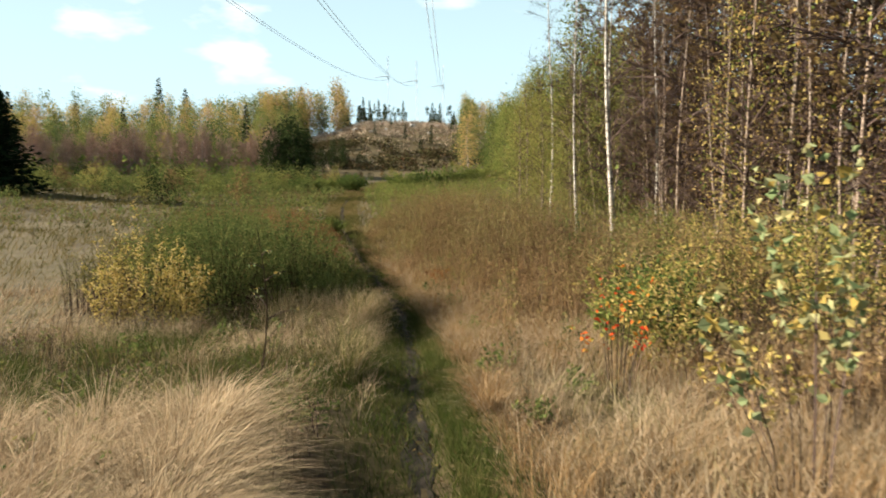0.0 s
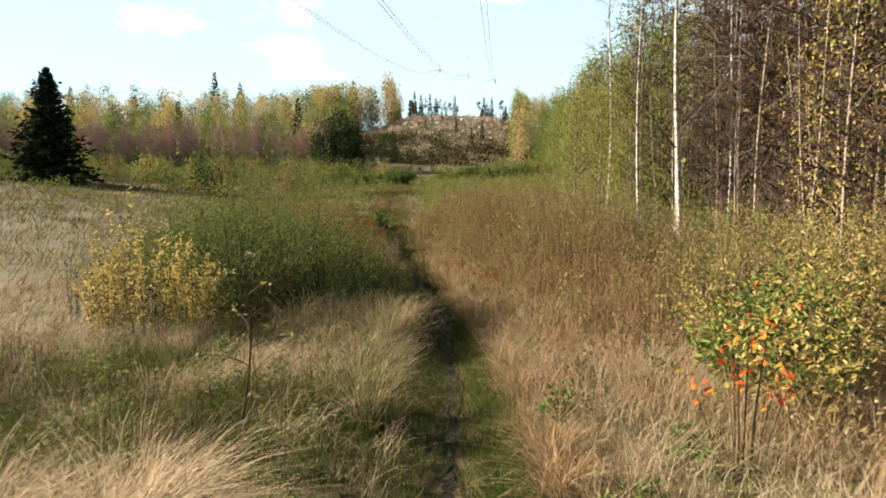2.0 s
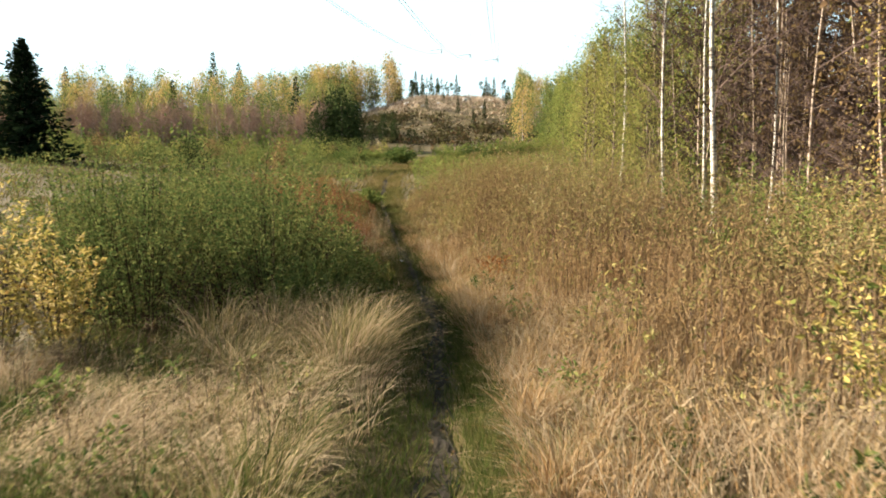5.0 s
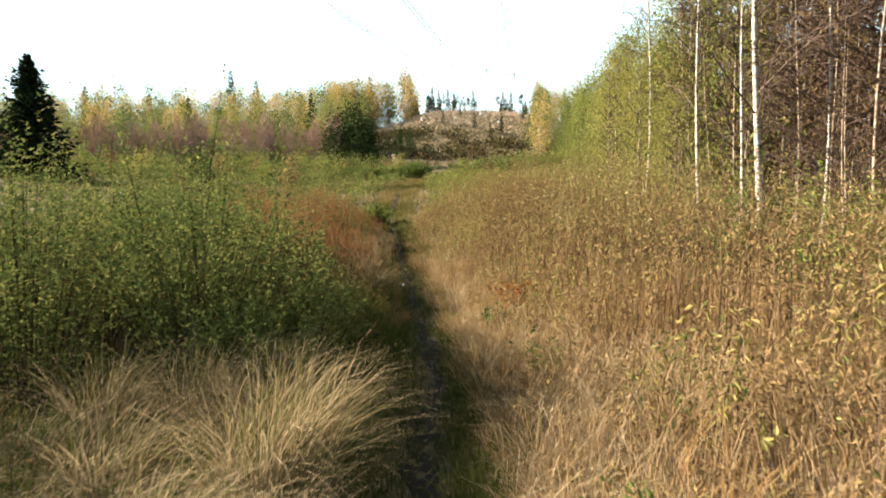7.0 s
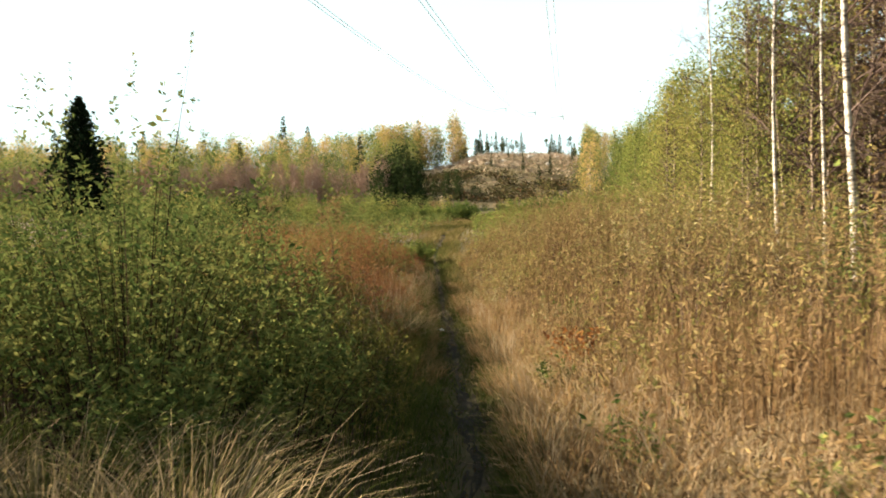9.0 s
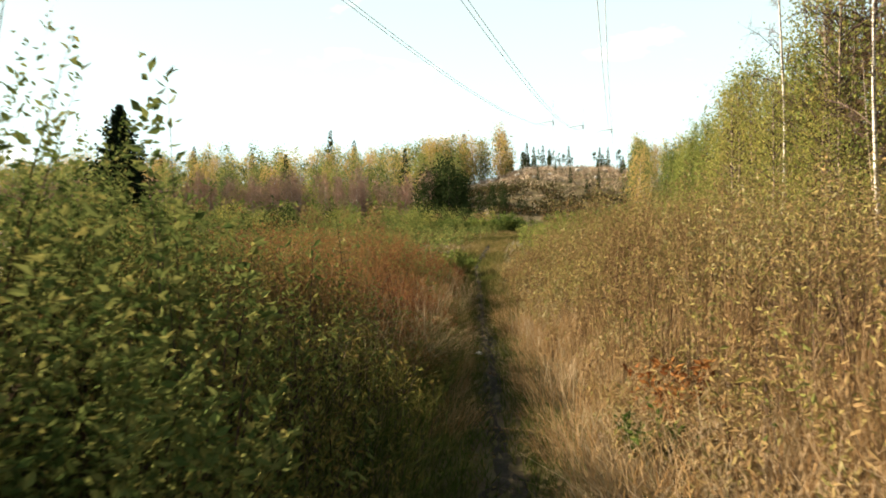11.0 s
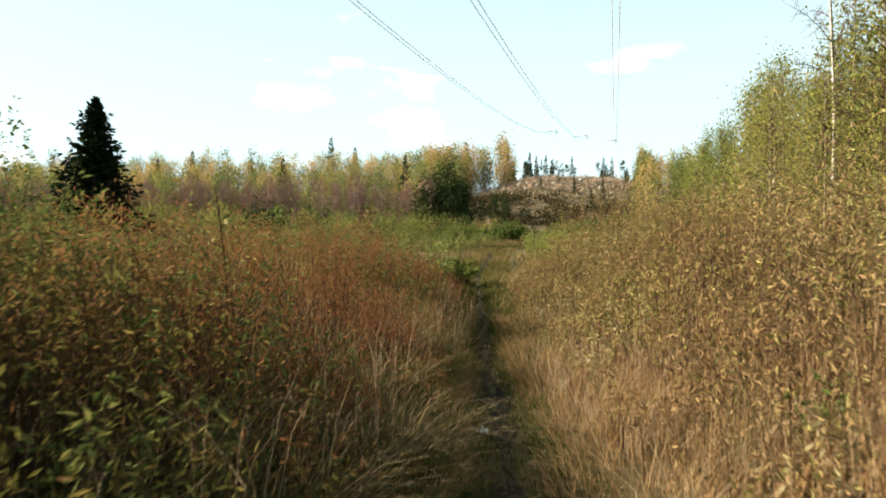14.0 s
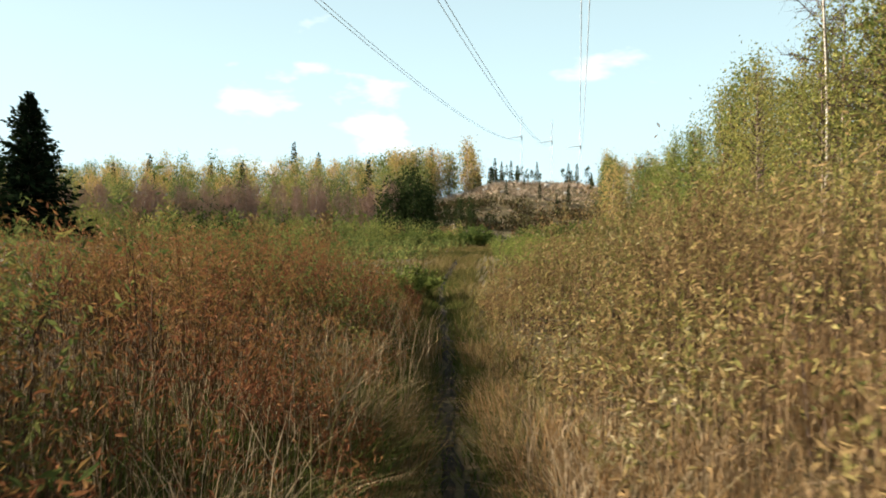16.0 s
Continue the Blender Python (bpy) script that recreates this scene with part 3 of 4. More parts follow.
def tussock(x, y, height, radius, blades, mat, lean_to=0.1, label="big straw-coloured grass tussock arching over the path"):
    root = new("grass_tussock")
    root.location = (x, y, float(land(x, y)))
    p = Pile()
    a, q = rng.uniform(0, 6.28, blades), radius * np.sqrt(rng.uniform(0, 1, blades)) * 0.45
    b = np.stack([q * np.cos(a), q * np.sin(a), np.full(blades, -0.04)], 1)
    hh = height * rng.uniform(0.35, 1.1, blades)
    add_blades(p, b, hh, radius * rng.uniform(0.1, 1.7, blades) ** 1.3, np.where(rng.uniform(0, 1, blades) < 0.55, a, lean_to) + rng.normal(0, 0.6, blades), rng.uniform(0.004, 0.01, blades), 0.35, 4)
    part("leaf_mass", p.mesh("tussock_blades", mat), root, kind="stuff")
    p = Pile()
    m = blades // 2
    a = rng.uniform(0, 6.28, m)
    b = np.stack([0.7 * radius * np.cos(a) * rng.uniform(0, 1, m), 0.7 * radius * np.sin(a) * rng.uniform(0, 1, m), np.full(m, -0.04)], 1)
    add_blades(p, b, height * rng.uniform(0.2, 0.6, m), radius * rng.uniform(0.2, 1.2, m), a + rng.normal(0, 0.7, m), rng.uniform(0.005, 0.009, m), 0.3, 3)
    part("green_mass", p.mesh("tussock_green", M_GREEN), root, "fresh green blades at the foot", "stuff")
    p = Pile()
    m = blades // 4
    a = rng.uniform(0, 6.28, m)
    b = np.stack([0.2 * radius * np.cos(a), 0.2 * radius * np.sin(a), np.full(m, -0.04)], 1)
    add_blades(p, b, height * rng.uniform(0.6, 1.3, m), radius * rng.uniform(1.0, 2.2, m), a, rng.uniform(0.004, 0.007, m), 0.55, 5)
    part("straw_mass", p.mesh("tussock_stalks", M_DRY), root, "pale drooping seed straws", "stuff")
    return tagged(root, label, "grass tussock", "tussocks by the path")


for tx, ty, th, tr, tb in ((-0.75, 9.6, 0.7, 0.4, 300), (-1.1, 9.0, 0.6, 0.4, 240), (-0.5, 8.3, 0.55, 0.3, 200), (-1.3, 10.4, 0.9, 0.45, 320), (-0.42, 10.4, 1.2, 0.5, 460),
                           (-0.6, 11.6, 1.25, 0.5, 420), (-1.2, 11.7, 1.25, 0.5, 380), (-0.3, 10.9, 1.25, 0.5, 480), (-0.85, 12.4, 1.1, 0.45, 320),
                           (-1.8, 11.6, 1.2, 0.5, 360), (-0.75, 18.9, 1.0, 0.5, 320), (-1.3, 19.3, 1.05, 0.5, 300), (-0.6, 20.2, 0.9, 0.5, 420), (-1.0, 21.6, 0.95, 0.5, 420),
                           (-1.9, 19.4, 1.0, 0.5, 260), (-0.95, 24.0, 0.95, 0.5, 380), (-1.35, 26.5, 0.95, 0.5, 320), (-0.42, 6.3, 0.95, 0.36, 300), (-0.5, 7.1, 1.0, 0.38, 300), (-0.9, 6.9, 0.75, 0.35, 200),
                           (-2.2, 5.6, 0.6, 0.45, 320), (-1.5, 4.2, 0.9, 0.5, 800), (-1.45, 3.5, 0.95, 0.55, 900), (-1.4, 2.7, 0.9, 0.55, 900), (-2.1, 2.9, 0.85, 0.55, 700), (-2.2, 3.9, 0.85, 0.55, 700), (-1.3, 1.9, 0.7, 0.4, 600), (-2.8, 3.4, 0.8, 0.5, 600),
                           (0.85, 4.7, 0.5, 0.3, 320), (0.95, 5.5, 0.5, 0.3, 260), (1.0, 7.6, 0.55, 0.3, 260), (1.05, 9.0, 0.6, 0.3, 260), (1.6, 20.5, 0.9, 0.5, 320), (2.0, 22.3, 0.9, 0.5, 320), (1.5, 24.2, 0.9, 0.5, 320)):
    if tx > 0.5 and ty < 10:
        tussock(tx, ty, th, tr, tb, M_RUSSET, 0.4, "rust-orange grass tuft at the path edge")
    elif ty < 4.5:
        tussock(tx, ty, th, tr, tb, M_STRAW, -0.2, "bleached straw tussock lodged towards the path")
    else:
        tussock(tx, ty, th, tr, tb, M_SEDGE if ty < 8.8 else M_TUSSOCK)


# ---- thickets of withered forbs and saplings ----
def thicket(name, x0, x1, y0, y1, n, height, leaves, mat, stem_mat, label, size=1.0, keep=None, low=0.18, narrow=1.0):
    xy = scatter(n, x0, x1, y0, y1)
    xy[:, 0] += path_x(xy[:, 1])
    hh = height(xy[:, 0] - path_x(xy[:, 1]), xy[:, 1])
    ok = rng.uniform(0, 1, n) < np.clip(0.5 + 0.5 * wave(xy[:, 0], xy[:, 1], 0.9) + 0.5 * wave(xy[:, 0], xy[:, 1], 2.7), 0.08, 1)
    if keep is not None:
        ok &= keep(xy[:, 0], xy[:, 1])
    xy, hh = xy[ok], hh[ok]
    n = len(xy)
    hh = hh * rng.uniform(0.55, 1.12, n) * (0.92 + 0.16 * wave(xy[:, 0] + 5, xy[:, 1], 1.9))
    b = on_land(xy)
    az = rng.uniform(0, 6.28, n)
    ln = hh * rng.uniform(0.02, 0.35, n)
    p = Pile()
    add_blades(p, b, hh * 1.04, ln, az, rng.uniform(0.007, 0.013, n), 0.05, 2)
    stuff(name + "_stems", p, stem_mat, "thin russet stems of " + label, "stems")
    k = np.repeat(np.arange(n), leaves)
    s = np.clip(rng.uniform(low, 1.0, len(k)) ** 0.6 + 0.05 * np.sin(k * 1.7), 0.05, 1.0)
    away = np.stack([np.cos(az), np.sin(az)], 1)
    pos = b[k].copy()
    pos[:, :2] += away[k] * (ln[k] * s ** 1.8)[:, None] + rng.normal(size=(len(k), 2)) * 0.025
    pos[:, 2] += hh[k] * (s - 0.05 * s ** 3)
    a2 = rng.uniform(0, 6.28, len(k))
    way = np.stack([np.cos(a2), np.sin(a2), rng.normal(-0.3, 1.0, len(k))], 1)
    p = Pile()
    far = 1 + np.clip(xy[k, 1] - 18, 0, 60) * 0.02
    L = rng.uniform(0.032, 0.072, len(k)) * size * far
    add_leaves(p, pos, way, L, L * narrow * rng.uniform(0.32, 0.5, len(k)))
    stuff(name, p, mat, label, "undergrowth")


def edge_height(rise, top, base):
    return lambda dx, y: np.clip(base + rise * (np.abs(dx) - 0.6), 0.25, top)


thicket("forb_thicket", 0.75, 6.5, 8, 36, 12500, lambda dx, y: np.clip(0.35 + (0.7 + 0.35 * ease(11, 14, y)) * (dx - 1.3 + 0.4 * ease(11, 14, y) + 0.35 * ease(15, 21, y)), 0.3, 2.15 + 0.55 * ease(17, 23, y)), 15, M_FORB, M_STEM, "brown withered meadowsweet thicket with dry leaves", 1.1, low=0.4, narrow=0.65)
thicket("sapling_thicket", 1.4, 8, 9, 40, 5200, lambda dx, y: np.clip(0.5 + 0.7 * (dx - 0.6), 0.25, 2.3 + 0.9 * ease(18, 24, y)), 18, M_SAPLING, M_TWIG, "yellowing aspen and willow saplings among dry stems",
        keep=lambda x, y: wave(x, y, 0.5) > np.where(y > 15, -0.3, 0.25), size=1.15, narrow=0.75)
thicket("russet_thicket", -7.0, -0.5, 14.6, 36, 21000, edge_height(0.8, 1.8, 0.5), 12, M_REDFORB, M_STEM, "reddish brown withered forb thicket", 0.9, low=0.4, narrow=0.6,
        keep=lambda x, y: y > 18.2 + 1.5 * wave(x, y, 0.8))
thicket("olive_thicket", -7.0, -0.5, 13.8, 20, 5200, edge_height(0.75, 1.7, 0.45), 14, M_OLIVEFORB, M_TWIG, "olive and yellow withering forb thicket", 1.0, low=0.3, narrow=0.65)
thicket("willow_thicket", -7, -0.8, 14.2, 36, 5200, edge_height(0.7, 1.9, 0.5), 18, M_WILLOW, M_TWIG, "olive green young willow shoots", 1.2, low=0.3, narrow=0.7,
        keep=lambda x, y: wave(x + 2, y, 0.45) > -0.3)
thicket("reed_thicket", 1.8, 17, 30, 100, 6500, lambda dx, y: 1.5 + 0 * dx, 10, M_ALDER, M_TWIG, "yellow green willow scrub beyond the brown stems", 1.4)
thicket("far_scrub", -46, -1.5, 42, 146, 9000, lambda dx, y: 1.2 + 0 * dx, 9, M_WILLOW, M_TWIG, "olive scrub in front of the far wood", 2.2,
        keep=lambda x, y: wave(x, y, 0.12) > -0.25)
thicket("low_brambles", 2.2, 6, 3, 9, 900, lambda dx, y: np.clip(0.25 + 0.28 * dx, 0.3, 1.2), 14, M_FORB, M_TWIG, "low brown bramble and raspberry stems")
thicket("brown_weeds", -6, -0.8, 3.5, 12, 2600, lambda dx, y: 0.6 + 0 * dx, 10, M_BROWNLEAF, M_TWIG, "withered brown weeds standing in the dry grass", 0.7, narrow=0.6)
thicket("low_seedlings", -7, -1.0, 2, 10, 500, lambda dx, y: 0.55 + 0 * dx, 12, M_WILLOW, M_TWIG, "green seedlings among dry grass")


# ---- shrubs ----
def shrub(name, x, y, height, radius, stems, leaves, leaf_size, mat, label, category, stem_mat=None, upright=0.6, group="", shoots=0, low=0.12, broad=0.45):
    root = new(name)
    root.location = (x, y, float(land(x, y)))
    st, lv = Pile(), Pile()
    a = rng.uniform(0, 6.28, stems)
    reach = radius * np.sqrt(rng.uniform(0, 1, stems))
    hh = height * (1 - 0.35 * (reach / radius) ** 2) * rng.uniform(0.66, 1.07, stems)
    hh[:shoots] = height * rng.uniform(1.0, 1.28, shoots)
    reach[:shoots] *= 0.5
    b = np.stack([reach * (1 - upright) * np.cos(a), reach * (1 - upright) * np.sin(a), np.full(stems, -0.06)], 1)
    b[:, 2] += land(x + b[:, 0], y + b[:, 1]) - land(x, y)
    away = np.stack([np.cos(a), np.sin(a)], 1)
    add_blades(st, b, hh, reach * upright * 1.2, a, rng.uniform(0.008, 0.018, stems), 0.04, 3)
    part("stem_growth", st.mesh(name + "_stems", stem_mat or M_TWIG_DARK), root, "thin brown stem growth", "stuff")
    k = np.repeat(np.arange(stems), leaves)
    s = rng.uniform(low, 1.0, len(k)) ** 0.7
    pos = b[k].copy()
    pos[:, :2] += away[k] * (reach[k] * upright * 1.2 * s ** 1.8)[:, None] + rng.normal(size=(len(k), 2)) * 0.07 * (1.1 - s)[:, None]
    pos[:, 2] += hh[k] * (s - 0.04 * s ** 3) + rng.normal(size=len(k)) * 0.02
    a2 = rng.uniform(0, 6.28, len(k))
    way = np.stack([np.cos(a2), np.sin(a2), rng.normal(0.5, 0.5, len(k))], 1)
    L = leaf_size * rng.uniform(0.6, 1.25, len(k))
    add_leaves(lv, pos, way, L, L * broad * rng.uniform(0.8, 1.2, len(k)))
    part("foliage", lv.mesh(name + "_foliage", mat), root, kind="stuff")
    return tagged(root, label, category, group)


for sx, sy, sh, sr in ((-1.5, 13.0, 2.3, 1.0), (-2.9, 12.6, 2.5, 1.2), (-2.2, 14.4, 2.8, 1.2), (-4.0, 13.6, 2.7, 1.1), (-3.5, 15.4, 2.9, 1.3),
                       (-2.2, 15.9, 2.2, 0.8), (-2.9, 16.8, 2.5, 0.9), (-4.6, 17.0, 2.5, 1.2),
                       (-0.75, 13.5, 1.5, 0.6), (-0.95, 12.5, 1.2, 0.5),
                       # these six willows are added, mostly out of view, to shade the thicket
                       (-3.7, 18.4, 2.5, 1.0), (-4.4, 19.6, 2.7, 1.1), (-3.9, 21.0, 2.4, 1.0), (-5.2, 21.4, 2.6, 1.1), (-4.6, 22.8, 2.3, 1.0), (-3.4, 19.9, 2.1, 0.9)):
    shrub("willow_shrub", sx, sy, sh, sr, int(64 + 64 * sr), 62, 0.052, M_WILLOW, "dense green willow shrub beside the footpath", "shrub", group="willows by the path",
          shoots=5 if sr > 0.95 else 0)
for sx, sy, sh, sr in ((-3.8, 10.9, 2.4, 0.65), (-4.5, 11.3, 1.9, 0.5), (-6.0, 9.6, 1.2, 0.4), (-3.3, 11.4, 1.7, 0.5)):
    shrub("yellow_sapling", sx, sy, sh, sr, 34, 50, 0.066, M_GOLDLEAF, "slender sapling with yellow autumn leaves", "sapling", group="yellow saplings")
shrub("green_bush", -1.9, 38, 0.9, 1.0, 60, 40, 0.11, M_ALDER, "low dark green bush at the path's edge", "bush")
for sx, sy, sh, sr in ((-1.6, 93, 2.6, 2.0), (-4.5, 95, 2.0, 2.5), (-8, 97, 1.8, 2.5), (5, 96, 2.6, 2.4), (8, 98, 3, 2.4), (11, 97, 3.2, 2.6), (14, 99, 3.2, 2.6), (17, 102, 3.4, 3)):
    shrub("field_willow", sx, sy, sh, sr, 60, 44, 0.26, M_ALDER, "rounded green willow bush in the open field", "bush", group="field willows")

# saplings and bushes along the wood's edge
shrub("aspen_sapling", 2.05, 1.75, 2.15, 0.55, 11, 24, 0.075, M_ASPEN, "young aspen with large pale yellow leaves", "sapling", M_TWIG, 0.7, low=0.4, broad=0.75)
shrub("aspen_sapling", 2.6, 3.3, 1.2, 0.5, 10, 16, 0.06, M_GOLDLEAF, "low young aspen with yellow leaves", "sapling", M_TWIG, 0.7, low=0.4, broad=0.75)
shrub("red_sapling", 2.15, 5.1, 1.55, 0.5, 12, 9, 0.06, M_RED, "small sapling with bright red and yellow leaves", "sapling", M_TWIG, low=0.5, broad=0.65)
for sx, sy, sh, sr in ((3.0, 5.9, 1.5, 0.7), (4.1, 7.6, 1.7, 0.8), (3.6, 8.8, 1.5, 0.8), (5.2, 9.4, 2.0, 0.9), (4.9, 6.0, 2.0, 0.8), (6.4, 8.2, 2.4, 1.0),
                       (6.9, 12.4, 2.2, 1.0), (7.6, 15.2, 2.4, 1.0), (8.2, 17.6, 2.4, 1.0), (5.9, 9.9, 2.0, 0.8), (8.6, 12.2, 2.6, 1.0), (9.2, 20.5, 2.4, 1.1), (6.2, 11.2, 2.3, 1.0), (7.4, 10.2, 2.6, 1.0), (5.6, 4.4, 2.1, 0.8), (7.8, 13.0, 2.6, 1.1)):
    shrub("yellow_bush", sx, sy, sh, sr, 46, 36, 0.075, M_YELLOW, "bush with golden and green autumn leaves", "bush", M_TWIG, group="bushes at the wood edge")
for sx, sy, sh, sr in ((5.3, 14.6, 2.1, 0.9), (3.4, 7.1, 1.5, 0.6), (2.9, 6.6, 1.2, 0.5), (6.2, 14.0, 2.2, 1.0), (7.2, 16.8, 2.5, 1.1), (5.6, 18.4, 2.2, 1.0), (7.9, 20, 2.7, 1.2)):
    shrub("green_bush", sx, sy, sh, sr, 46, 40, 0.08, M_ALDER, "dark green bush at the wood's edge", "bush", M_TWIG, group="bushes at the wood edge")


shrub("willow_sprout", -1.05, 18.9, 0.95, 0.35, 9, 12, 0.1, M_WILLOW, "young willow sprout with broad green leaves", "sapling", M_TWIG, 0.8)
shrub("willow_sprout", -1.75, 18.5, 0.9, 0.4, 10, 12, 0.1, M_WILLOW, "young willow sprout with broad green leaves", "sapling", M_TWIG, 0.8)
for sx, sy, sh in ((-1.05, 16.5, 2.45), (-1.75, 16.4, 2.1), (-1.95, 16.9, 2.3)):
    shrub("willow_shoot", sx, sy, sh, 0.18, 4, 26, 0.085, M_WILLOW, "tall slender willow shoot above the thicket", "sapling", M_TWIG, 0.5, low=0.3, broad=0.32)
shrub("willow_shrub", -1.0, 14.7, 2.05, 0.45, 26, 40, 0.075, M_WILLOW, "leafy green willow close beside the footpath", "shrub", M_TWIG, 0.5, group="willows by the path", shoots=4)
for sx, sy, sh in ((-3.1, 23.6, 2.3), (-2.6, 24.6, 2.5), (-4.0, 25.0, 2.4)):
    shrub("willow_shoot", sx, sy, sh, 0.25, 5, 24, 0.08, M_WILLOW, "tall slender willow shoot above the thicket", "sapling", M_TWIG, 0.5, low=0.4, broad=0.32)
shrub("bracken", 1.75, 17.0, 0.75, 0.45, 16, 28, 0.08, M_FERN, "rust-brown withered bracken clump", "fern", M_TWIG, 0.95)
shrub("green_herb", 1.5, 16.3, 0.55, 0.45, 16, 18, 0.09, M_GREEN, "low green leafy herb clump in the grass", "herb", M_TWIG, 0.9)
for sx, sy, sh in ((1.25, 6.4, 0.4), (1.7, 5.2, 0.4), (2.7, 8.6, 0.55), (1.5, 9.6, 0.45), (2.2, 11.0, 0.6), (1.15, 4.3, 0.3), (2.0, 20.3, 0.9), (1.7, 21.6, 0.8), (2.6, 12.6, 0.8), (1.6, 13.6, 0.6)):
    shrub("green_herb", sx, sy, sh, 0.3, 12, 16, 0.06, M_GREENLEAF, "low green leafy herb clump in the grass", "herb", M_TWIG, 0.9, low=0.3)
for sx, sy, sh in ((-2.6, 6.2, 0.45), (-1.9, 5.0, 0.4), (-3.1, 7.8, 0.6), (-1.5, 7.9, 0.5), (-2.3, 9.2, 0.6), (-1.1, 5.9, 0.35), (-0.85, 4.7, 0.35)):
    shrub("green_herb", sx, sy, sh, 0.35, 14, 18, 0.06, M_GREENLEAF, "low green leafy herb clump in the grass", "herb", M_TWIG, 0.9, low=0.2)
shrub("green_herb", 2.3, 6.9, 0.5, 0.45, 16, 18, 0.07, M_GREEN, "low green leafy herb clump in the grass", "herb", M_TWIG, 0.9)
shrub("green_herb", 1.9, 8.0, 0.45, 0.4, 16, 18, 0.07, M_GREEN, "low green leafy herb clump in the grass", "herb", M_TWIG, 0.9)


def bare_sapling(x, y, height):
    """A whippy young tree with side shoots and a few leaves left."""
    root = new("bare_sapling")
    root.location = (x, y, float(land(x, y)))
    s = np.linspace(0, 1, 9)
    line = np.stack([0.1 * np.sin(s * 3.1) + 0.08 * s, 0.05 * np.sin(s * 4.0), height * s - 0.05], 1)
    p = Pile()
    add_tube(p, line, 0.009 * (1 - 0.8 * s) + 0.0015, 6)
    part("stem", p.mesh("sapling_stem", M_TWIG_DARK, True), root)
    lv = Pile()
    for i in range(11):
        s0 = 0.12 + 0.8 * i / 11
        o = along(line, np.array([s0]))[0]
        a, ln = i * 2.4 + 0.3, 0.62 * (1.1 - s0) * rng.uniform(0.6, 1.1)
        q = np.linspace(0, 1, 6)[:, None]
        shoot = o + np.concatenate([np.cos(a) * q * ln, np.sin(a) * q * ln, (0.75 * q - 0.45 * q ** 2) * ln], 1)
        p = Pile()
        add_tube(p, shoot, 0.0045 * (1 - 0.8 * q[:, 0]) + 0.001, 4)
        part("branch", p.mesh("sapling_branch", M_TWIG, True), root)
        lp = along(shoot, rng.uniform(0.4, 1.0, 5))
        add_leaves(lv, lp, rng.normal(size=(5, 3)), rng.uniform(0.025, 0.05, 5), rng.uniform(0.014, 0.026, 5))
    part("foliage", lv.mesh("sapling_foliage", M_ASPEN), root, "few pale leaves left on the shoots", "stuff")
    return tagged(root, "thin nearly leafless sapling standing in dry grass", "sapling")


bare_sapling(-1.32, 5.5, 1.75)
bare_sapling(-1.9, 20.6, 1.9)


# ---- trees ----
def trunk_line(height, lean, wobble, k=9):
    s = np.linspace(0, 1, k)
    a = rng.uniform(0, 6.28)
    x = lean * math.cos(a) * s ** 1.4 + wobble * np.sin(s * 5 + a)
    y = lean * math.sin(a) * s ** 1.4 + wobble * np.cos(s * 4.3 + a) - wobble * math.cos(a)
    return np.stack([x - x[0], y - y[0], height * s - 0.15], 1)


def broadleaf(kind, height, girth, limbs, twigs, leaves, leaf_size, bark, twig_mat, leaf_mat, label, crown_from=0.3, spread=0.22, lean=0.5, twig_w=0.012):
    """A birch, alder or aspen: trunk, limbs with twigs, and leaves on the twigs."""
    root = new(kind)
    line = trunk_line(height, lean * rng.uniform(0.3, 1), 0.011 * height)
    p = Pile()
    s = np.linspace(0, 1, len(line))
    add_tube(p, line, girth * (1 - 0.9 * s) * (1 + 0.5 * np.exp(-s * 18)) + 0.004, 7)
    part("trunk", p.mesh(kind + "_trunk", bark, True), root)
    p, lv = Pile(), Pile()
    for i in range(limbs):
        s0 = crown_from + (0.97 - crown_from) * (i + rng.uniform(0, 1)) / limbs
        o = along(line, np.array([s0]))[0]
        a = rng.uniform(0, 6.28)
        ln = height * spread * (1.15 - 0.85 * s0) * rng.uniform(0.6, 1.25)
        q = np.linspace(0, 1, 4)[:, None]
        rise = rng.uniform(0.5, 1.1)
        limb = o + np.concatenate([np.cos(a) * q * ln, np.sin(a) * q * ln, (rise * q - 0.25 * q ** 2) * ln], 1) + rng.normal(size=(4, 3)) * 0.03 * ln * q
        if twig_w < 0.08:
            add_tube(p, limb, girth * 0.22 * (1.1 - s0) * np.linspace(1, 0.15, 4) + 0.004, 4)
        else:
            add_tube(p, limb[[0, 3]], np.array([girth * 0.3 * (1.1 - s0) + 0.01, 0.01]), 3)
        t = rng.uniform(0.15, 1.0, twigs)
        tp = along(limb, t)
        tw = np.stack([np.cos(a) + rng.normal(0, 0.7, twigs), np.sin(a) + rng.normal(0, 0.7, twigs), rng.normal(0.35, 0.7, twigs)], 1)
        tl = ln * rng.uniform(0.2, 0.5, twigs)
        add_twigs(p, tp, tw, tl, twig_w)
        if leaves:
            k = np.repeat(np.arange(twigs), leaves)
            f = rng.uniform(0.1, 1.05, len(k))[:, None]
            lp = tp[k] + unit(tw)[k] * tl[k][:, None] * f + rng.normal(size=(len(k), 3)) * 0.06 * ln
            L = leaf_size * rng.uniform(0.6, 1.3, len(k))
            add_leaves(lv, lp, rng.normal(size=(len(k), 3)) + [0, 0, -0.4], L, L * 0.72)
    crown = part("crown", p.mesh(kind + "_crown", twig_mat), root, kind="stuff")
    if leaves:
        part("foliage", lv.mesh(kind + "_foliage", leaf_mat), crown, kind="stuff")
    return tagged(root, label, "tree")


